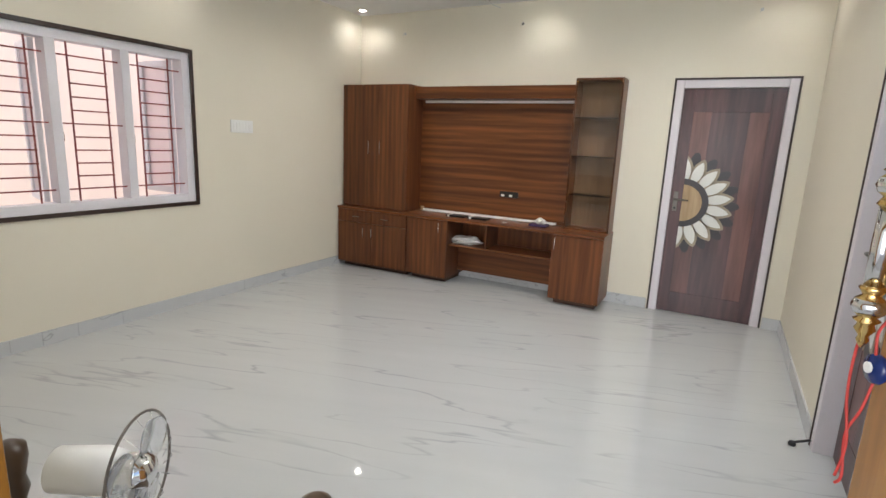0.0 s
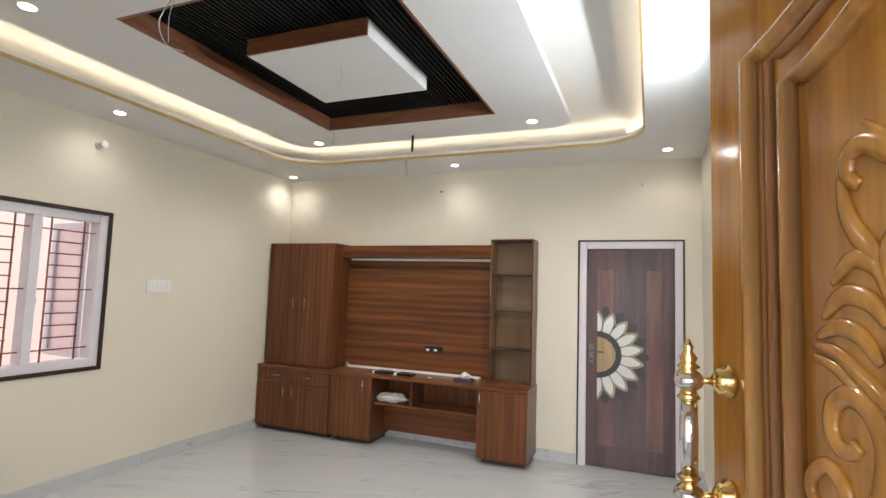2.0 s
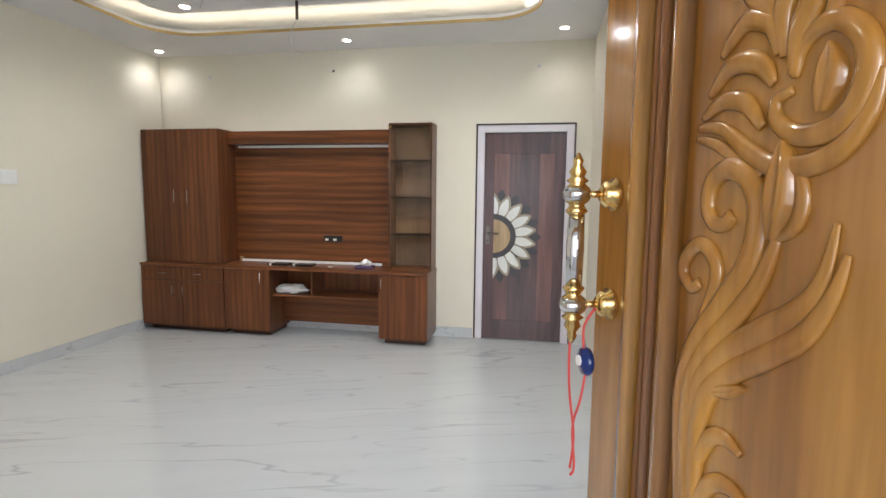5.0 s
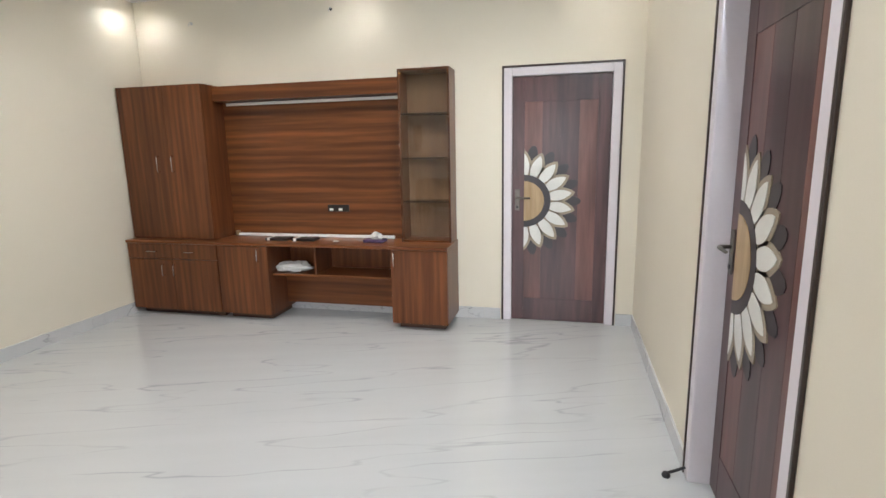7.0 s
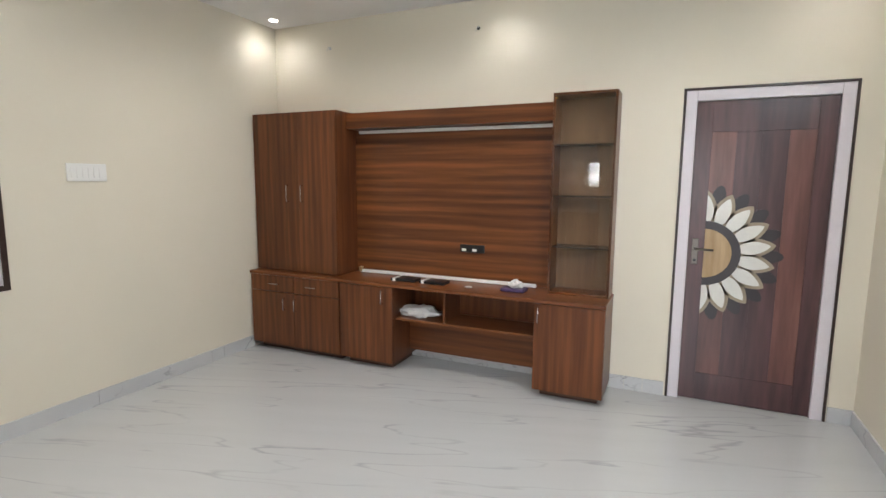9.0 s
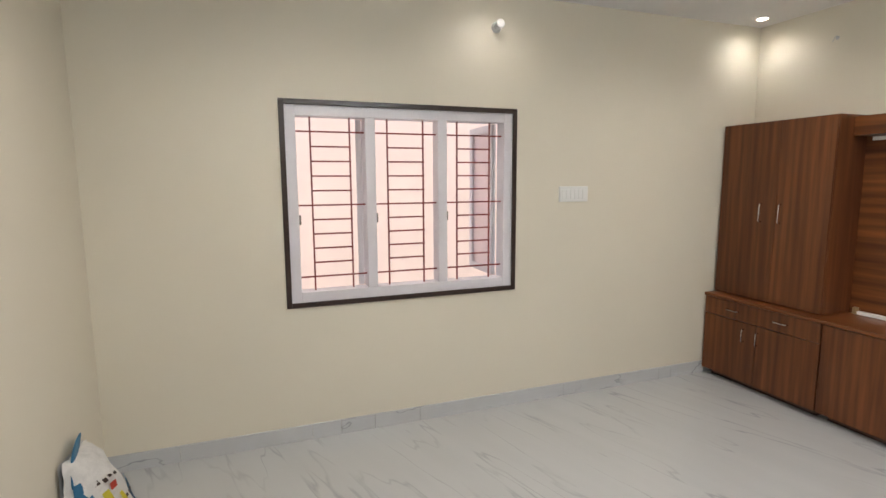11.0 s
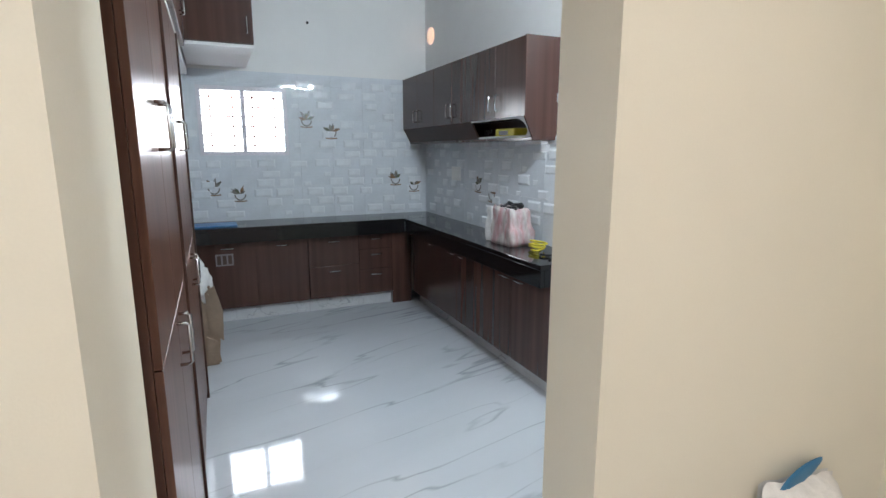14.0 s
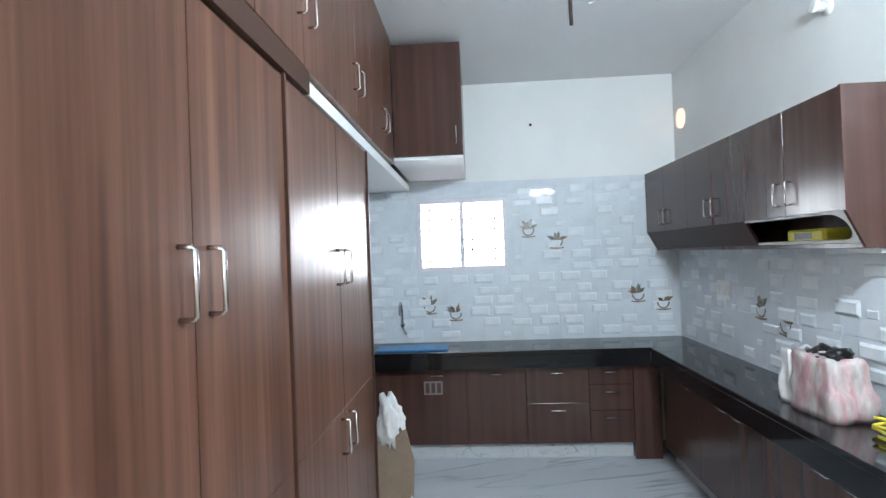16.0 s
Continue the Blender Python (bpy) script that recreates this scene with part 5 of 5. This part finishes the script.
def block_mesh():
    bm = bmesh.new()
    a, b = (0.0, 0.0, 0.150, 0.075), (0.014, 0.014, 0.136, 0.061)
    lo = [bm.verts.new((x, 0.006, z)) for x, z in ((a[0], a[1]), (a[2], a[1]), (a[2], a[3]), (a[0], a[3]))]
    hi = [bm.verts.new((x, 0.015, z)) for x, z in ((b[0], b[1]), (b[2], b[1]), (b[2], b[3]), (b[0], b[3]))]
    bm.faces.new(hi)
    for i in range(4):
        bm.faces.new((lo[i], lo[(i + 1) % 4], hi[(i + 1) % 4], hi[i]))
    return mesh_of("tile_block", bm, TILE_B)


TILE_M, BLOCK_M = tile_mesh(), block_mesh()


def tiled(name, m, width, height, label, hole=None):
    """Tiles over a wall; local x along the wall, y out of it, z up."""
    t = tagged(new(name), label, "wall tiles", kind="structure")
    t.matrix_basis = m
    rng = random.Random(len(name))
    cols, rows = int(math.ceil(width / 0.3)), int(math.ceil(height / 0.3))
    for i in range(cols):
        for j in range(rows):
            x, z = i * 0.3, j * 0.3
            sx, sz = min(1, (width - x) / 0.3), min(1, (height - z) / 0.3)
            if sx < 0.05 or sz < 0.05:
                continue
            if hole and x + 0.3 * sx > hole[0] and x < hole[1] and z + 0.3 * sz > hole[2] and z < hole[3]:
                spans = [(x, max(x, min(x + 0.3 * sx, hole[0])), z, z + 0.3 * sz), (max(x, min(x + 0.3 * sx, hole[1])), x + 0.3 * sx, z, z + 0.3 * sz),
                         (max(x, hole[0]), min(x + 0.3 * sx, hole[1]), z, max(z, min(z + 0.3 * sz, hole[2]))), (max(x, hole[0]), min(x + 0.3 * sx, hole[1]), max(z, min(z + 0.3 * sz, hole[3])), z + 0.3 * sz)]
            else:
                spans = [(x, x + 0.3 * sx, z, z + 0.3 * sz)]
            for a, b, c, d in spans:
                if b - a < 0.01 or d - c < 0.01:
                    continue
                o = new("tile", TILE_M)
                o.parent = t
                o.matrix_basis = Matrix.Translation((a, 0, c)) @ Matrix.Diagonal(((b - a) / 0.3, 1, (d - c) / 0.3, 1))
    z = 0.03
    row = 0
    while z < height - 0.07:
        x = 0.05 + (0.17 if row % 2 else 0.0) + rng.uniform(0, 0.06)
        while x < width - 0.14:
            if not (hole and x + 0.13 > hole[0] - 0.03 and x < hole[1] + 0.03 and z + 0.07 > hole[2] - 0.03 and z < hole[3] + 0.03) and rng.random() < 0.80:
                o = new("tile_block", BLOCK_M)
                o.parent = t
                o.matrix_basis = Matrix.Translation((x, 0, z)) @ Matrix.Diagonal((*rng.choice(((1.05, 1.0, 1.0), (0.95, 0.7, 1.05), (1.1, 0.8, 0.8), (0.8, 0.9, 0.9), (0.45, 0.6, 0.6))), 1))
            x += rng.choice((0.19, 0.23, 0.28))
        z += 0.088
        row += 1
    return t


tiled("wall_tiles_south", pose(KE, KY, CT) @ Matrix.Diagonal((-1, 1, 1, 1)), KE - KX, 1.30, "pale blue-grey kitchen wall tiles with raised blocks", (KE - 2.29, KE - 1.55, 1.41 - CT, 2.0 - CT))
tiled("wall_tiles_west", pose(KX, KY + 0.006, CT, 0, 0, 90) @ Matrix.Diagonal((1, -1, 1, 1)), -0.675 - KY, 1.29, "pale blue-grey kitchen wall tiles with raised blocks")
tiled("wall_tiles_east", pose(KE, -1.625, CT, 0, 0, -90) @ Matrix.Diagonal((1, -1, 1, 1)), 1.78, 1.26, "pale blue-grey kitchen wall tiles beside the sink")


def decor(p, out, along, seed):
    """A printed flower on the tiles: thin petals and a cup."""
    c = tagged(thing("flower_print", p, "small brown flower printed on a wall tile", "tile print", "flower prints on tiles"), kind="structure")
    rng = random.Random(seed)
    o, a, up = Vector(out), Vector(along), Vector((0, 0, 1))
    base = Vector(p) + o * 0.0075
    for k in range(7):
        ang = rng.uniform(0.2, 2.9)
        ln = rng.uniform(0.05, 0.095)
        d = a * math.cos(ang) + up * math.sin(ang)
        s = (a * -math.sin(ang) + up * math.cos(ang)) * rng.uniform(0.010, 0.018)
        bm = bmesh.new()
        pts = [base, base + d * ln * 0.5 + s, base + d * ln, base + d * ln * 0.5 - s]
        lo = [bm.verts.new(q) for q in pts]
        hi = [bm.verts.new(q + o * (0.0015 + 0.0004 * k)) for q in pts]
        bm.faces.new(hi)
        for i in range(4):
            bm.faces.new((lo[i], lo[(i + 1) % 4], hi[(i + 1) % 4], hi[i]))
        part("petal", bm, (DECOR, DECOR_B, DECOR_C)[k % 3], c)
    cup = [base + o * 0.003 + a * (0.045 * math.cos(q)) + up * (0.05 * math.sin(q) - 0.005) for q in (math.pi * (1 + k / 8) for k in range(9))]
    part("cup", tube(cup, 0.0055, 6, (1, 0.4), normal=out), DECOR, c)
    part("saucer", tube([base + o * 0.003 - a * 0.055 - up * 0.062, base + o * 0.003 - up * 0.068, base + o * 0.003 + a * 0.055 - up * 0.062], 0.005, 6, (1, 0.4), normal=out), DECOR_C, c)


for i, (x, z) in enumerate(((2.207, 1.13), (1.995, 1.07), (1.158, 1.63), (0.53, 1.18), (0.335, 1.11), (1.383, 1.73))):
    decor((x, KY, z), (0, 1, 0), (1, 0, 0), i)
for i, (y, z) in enumerate(((-2.236, 1.18), (-2.009, 1.12), (-1.02, 1.62))):
    decor((KX, y, z), (1, 0, 0), (0, 1, 0), 10 + i)
for y, z in ((-2.66, 1.25), (-0.86, 1.265)):
    c = thing("switch_board", (KX, y, z), "white switch plate on the tiles", "switch plate")
    part("plate", box(KX + 0.0075, KX + 0.018, y - 0.09, y + 0.09, z - 0.06, z + 0.06, bevel=0.003), PLASTIC_W, c)
    for k in range(4):
        part("switch", box(KX + 0.0181, KX + 0.023, y - 0.078 + k * 0.04, y - 0.044 + k * 0.04, z - 0.035, z + 0.035, bevel=0.002), PLASTIC_W, c)
c = thing("pipe_cover", (KX, -3.26, 2.53), "peach pipe cap in the kitchen wall with added glow", "pipe cap")
part("cap", lathe([(0.075, 0), (0.075, 0.012), (0.065, 0.016)], 28, m=Matrix.Translation((KX, -3.26, 2.53)) @ pose(0, 0, 0, 0, 90)), PEACH, c, smooth=True)
t = thing("fan_hook", (1.27, -1.95, KTOP), "bare dark fan pipe under the kitchen ceiling", "fan hook", "fan hooks")
part("pipe", tube([(1.27, -1.95, KTOP), (1.268, -1.95, KTOP - 0.19)], 0.010, 8), TRIM_D, t, smooth=True)
bulb_holder((KX, -1.60, 2.60), (1, 0, -0.2), "white angled bulb holder on the kitchen wall, empty")
c = thing("wall_outlet", (1.333, KY, 2.575), "small wall hole with loose wire ends", "wire outlet", "wire outlets")
part("hole", lathe([(0.012, 0), (0.012, 0.003)], 16, m=Matrix.Translation((1.333, KY + 0.0005, 2.575)) @ pose(0, 0, 0, -90)), PLASTIC_K, c)
fan_point(1.28, -1.25, KTOP, 0.15)

# tap, film, sacks on and beside the worktop
c = thing("kitchen_tap", (2.43, KY, 1.0), "steel swan-neck tap on the tiled wall", "tap")
part("body", tube([(2.43, KY + 0.007, 0.98), (2.43, KY + 0.06, 0.98)], 0.016, 12), STEEL, c, smooth=True)
part("spout", tube(smooth_line([(2.43, KY + 0.06, 0.98), (2.43, KY + 0.07, 1.10), (2.43, KY + 0.12, 1.17), (2.43, KY + 0.18, 1.14), (2.43, KY + 0.19, 1.08)]), 0.010, 10), STEEL, c, smooth=True)
part("lever", tube([(2.43, KY + 0.05, 0.96), (2.40, KY + 0.07, 0.91)], 0.007, 8), STEEL, c, smooth=True)
c = thing("plastic_film", (2.3, -3.12, CT), "loose blue plastic film lying on the black worktop", "plastic film")
part("film", box(2.05, 2.60, -3.25, -3.02, CT + 0.0005, CT + 0.012, bevel=0.004), BLUE_FILM, c)
c = thing("cement_bag", (0.36, -1.45, CT), "crumpled pink and white printed bag on the black worktop", "bag")
part("sack", soft_box(0.27, 0.47, -1.56, -1.28, CT, CT + 0.24, 11, 0.20, 0.16), PINK_BAG, c, smooth=True)
part("neck", lumpy((0.36, -1.42, CT + 0.205), (0.06, 0.09, 0.04), 17, 0.6, 4), PLASTIC_K, c, "dark folded mouth of the bag", smooth=True)
part("inner_sheet", soft_box(0.30, 0.46, -1.63, -1.55, CT, CT + 0.225, 21, 0.25, 0.12), SACK_W, c, "white plastic sheet", smooth=True)
c = thing("cable_coil", (0.36, -1.13, CT), "loose yellow cable coil on the worktop", "cable")
coil = [(0.36 + (0.045 + 0.012 * math.sin(k * 0.9)) * math.cos(k * 0.5), -1.13 + (0.055 + 0.015 * math.sin(k * 1.3)) * math.sin(k * 0.5), CT + 0.008 + 0.0013 * k) for k in range(36)]
part("cable", tube(coil, 0.006, 8), YELLOW, c, smooth=True)
c = thing("tool_scrap", (0.42, -0.93, CT), "small black cable scraps on the worktop", "cable scrap")
part("scrap", tube(smooth_line([(0.40, -1.02, CT + 0.008), (0.45, -0.96, CT + 0.012), (0.40, -0.90, CT + 0.01), (0.46, -0.86, CT + 0.008)]), 0.007, 8), PLASTIC_K, c, smooth=True)
c = thing("cardboard_sack", (2.32, -2.14, 0), "folded brown cardboard with a white sack standing beside the tall cabinet", "cardboard")
part("board", prism([(2.26, 0.0), (2.43, 0.0), (2.43, 0.56), (2.30, 0.60), (2.235, 0.44), (2.240, 0.20)], -2.165, -2.125, "y"), CARD, c, "upright folded board")
part("flap", prism([(2.222, 0.17), (2.300, 0.24), (2.318, 0.52), (2.255, 0.56), (2.212, 0.38)], -2.124, -2.114, "y"), CARD, c, "bent flap of cardboard")
part("flap", prism([(2.245, 0.02), (2.34, 0.0), (2.325, 0.21), (2.262, 0.17)], -2.124, -2.116, "y"), CARD, c, "crumpled lower flap")
part("sack", lumpy((2.345, -2.15, 0.44), (0.075, 0.06, 0.17), 31, 0.45, 4), SACK_W, c, "white crumpled sack", smooth=True)

# putty sack in the hall corner
c = thing("putty_sack", (0.55, 0.72, 0), "white printed putty sack leaning in the hall corner", "sack")
def sack(x0, x1, y, h, seed):
    bm = bmesh.new()
    nx, nz = 12, 16
    grids = []
    for s in (0, 1):
        g = []
        for j in range(nz + 1):
            row = []
            for i in range(nx + 1):
                u, v = i / nx, j / nz
                bulge = 0.150 * math.sin(math.pi * u) ** 0.6 * (1 - v) ** 0.35
                n_ = noise.noise(Vector((u * 4, v * 5, seed))) * 0.022 * (0.4 + v)
                x = x0 + (x1 - x0) * (u + (0.25 * (v - 0.55) if v > 0.55 else 0) * (1 - u))
                row.append(bm.verts.new((x, y + (0.02 + bulge * 1.6 + n_ if s else max(0.0, n_)) * (1 - 0.2 * v) - 0.0, h * v * (1 + 0.10 * (u if v > 0.5 else 0)) + abs(n_))))
            g.append(row)
        grids.append(g)
        for j in range(nz):
            for i in range(nx):
                q = (g[j][i], g[j][i + 1], g[j + 1][i + 1], g[j + 1][i])
                bm.faces.new(q if s else q[::-1])
    return bm
part("sack_body", sack(0.34, 0.74, 0.655, 0.40, 2), SACK_W, c, smooth=True)


def print_patch(x0, x1, z0, z1, lift, material, name, label=""):
    """A printed patch that follows the front of the sack."""
    bm = bmesh.new()
    rows = []
    for j in range(7):
        v_ = (z0 + (z1 - z0) * j / 6) / 0.40
        row = []
        for i in range(7):
            x = x0 + (x1 - x0) * i / 6
            u_ = min(max((x - 0.34) / 0.40, 0.02), 0.98)
            n_ = noise.noise(Vector((u_ * 4, v_ * 5, 2))) * 0.022 * (0.4 + v_)
            bulge = 0.150 * math.sin(math.pi * u_) ** 0.6 * max(0.0, 1 - v_) ** 0.35
            row.append(bm.verts.new((x + (0.40 * 0.25 * (v_ - 0.55) * (1 - u_) if v_ > 0.55 else 0), 0.655 + (0.02 + bulge * 1.6 + n_) * (1 - 0.2 * v_) + lift, v_ * 0.40)))
        rows.append(row)
    for r, t in zip(rows, rows[1:]):
        for i in range(6):
            bm.faces.new((r[i], r[i + 1], t[i + 1], t[i]))
    return part(name, bm, material, c, label, smooth=True)


print_patch(0.695, 0.735, 0.02, 0.34, 0.010, BLUE, "blue_border", "blue printed border")
print_patch(0.635, 0.672, 0.01, 0.25, 0.012, YELLOW, "yellow_stripe", "yellow printed stripe")
print_patch(0.575, 0.600, 0.01, 0.20, 0.012, YELLOW, "yellow_stripe", "yellow printed stripe")
print_patch(0.585, 0.625, 0.235, 0.27, 0.014, RED, "red_dot", "red printed dot")
print_patch(0.44, 0.47, 0.05, 0.22, 0.012, BLUE, "blue_mark", "blue printed mark")
for k in range(4):
    print_patch(0.55 + k * 0.035, 0.572 + k * 0.035, 0.285 + 0.008 * (k % 2), 0.305 + 0.008 * (k % 2), 0.014, TRIM_D, "dark_print", "dark printed bar")
for k in range(3):
    print_patch(0.50 + k * 0.03, 0.518 + k * 0.03, 0.16, 0.175, 0.014, TRIM_D, "dark_print", "dark printed bar")
flap = smooth_line([(0.72, 0.70, 0.32), (0.66, 0.69, 0.40), (0.55, 0.675, 0.435), (0.45, 0.668, 0.46)])
part("blue_flap", tube(flap, [0.045 * math.sin(math.pi * (0.15 + 0.8 * k / (len(flap) - 1))) for k in range(len(flap))], 8, (1.0, 0.18), normal=(0, 1, 0)), BLUE, c, "blue folded top of the sack", smooth=True)

# tube light above the opening
c = thing("tube_light", (0.88, OUT, 2.45), "short white tube light on the kitchen wall, lit", "tube light")
part("batten", box(0.62, 1.14, OUT - 0.022, OUT, 2.462, 2.492, bevel=0.004), PLASTIC_W, c)
part("tube", tube([(0.63, OUT - 0.024, 2.450), (1.13, OUT - 0.024, 2.450)], 0.011, 10), TUBE_ON, c, "glowing tube", smooth=True)

# fan and chair back near the entrance
c = thing("wooden_chair", (2.78, 0.86, 0), "dark turned wooden chair back beside the entrance", "chair")
for x, y_, h_ in ((2.66, 0.80, 0.80), (3.33, 1.07, 0.755)):
    part("back_post", lathe([(0.022, 0), (0.022, h_ - 0.15), (0.032, h_ - 0.12), (0.026, h_ - 0.09), (0.036, h_ - 0.04), (0.034, h_ - 0.012), (0.015, h_)], 18, m=Matrix.Translation((x, y_, 0))), CHAIR_WOOD, c, smooth=True)
part("seat", box(2.66, 3.27, 0.80, 1.08, 0.42, 0.46, bevel=0.008), CHAIR_WOOD, c)
for x, y_ in ((2.68, 0.83), (3.24, 0.83), (2.68, 1.05), (3.24, 1.05)):
    part("leg", lathe([(0.018, 0), (0.024, 0.2), (0.018, 0.42)], 12, m=Matrix.Translation((x, y_, 0))), CHAIR_WOOD, c, smooth=True)
c = thing("table_fan", (2.86, 0.96, 0.461), "small grey table fan with a clear round guard", "fan")
FM = Matrix.Translation((2.87, 0.94, 0.722)) @ pose(0, 0, 0, 0, 90, 30)
part("foot", lathe([(0.09, 0.461), (0.085, 0.48), (0.03, 0.50), (0.022, 0.66), (0.03, 0.70)], 24, m=Matrix.Translation((2.88, 0.95, 0))), GREY_PL, c, smooth=True)
part("motor", lathe([(0.03, -0.17), (0.052, -0.16), (0.056, -0.05), (0.045, -0.01), (0.02, 0.0)], 24, m=FM), PLASTIC_W, c, smooth=True)
part("hub", lathe([(0.042, 0.0), (0.046, 0.03), (0.034, 0.055), (0.008, 0.066)], 24, m=FM), CHROME, c, smooth=True)
part("guard", tube([FM @ Vector((0.137 * math.cos(2 * math.pi * k / 40), 0.137 * math.sin(2 * math.pi * k / 40), 0.030)) for k in range(41)], 0.0035, 8), AGED, c, "thin dark guard ring", smooth=True)
for k in range(3):
    bl = smooth_line([FM @ Vector((0.03 * math.cos(k * 2.1), 0.03 * math.sin(k * 2.1), 0.03)), FM @ Vector((0.085 * math.cos(k * 2.1 + 0.2), 0.085 * math.sin(k * 2.1 + 0.2), 0.035)), FM @ Vector((0.12 * math.cos(k * 2.1 + 0.35), 0.12 * math.sin(k * 2.1 + 0.35), 0.03))])
    part("blade", tube(bl, [0.03 + 0.035 * math.sin(math.pi * q / (len(bl) - 1)) * 0.9 for q in range(len(bl))], 8, (1, 0.08), normal=FM.to_3x3() @ Vector((0, 0, 1))), CLEAR, c, "clear plastic blade", smooth=True)
for k in range(14):
    a = 2 * math.pi * k / 14
    part("guard_wire", tube([FM @ Vector((0.045 * math.cos(a), 0.045 * math.sin(a), 0.060)), FM @ Vector((0.10 * math.cos(a), 0.10 * math.sin(a), 0.055)), FM @ Vector((0.134 * math.cos(a), 0.134 * math.sin(a), 0.030))], 0.0010, 5), CLEAR, c)
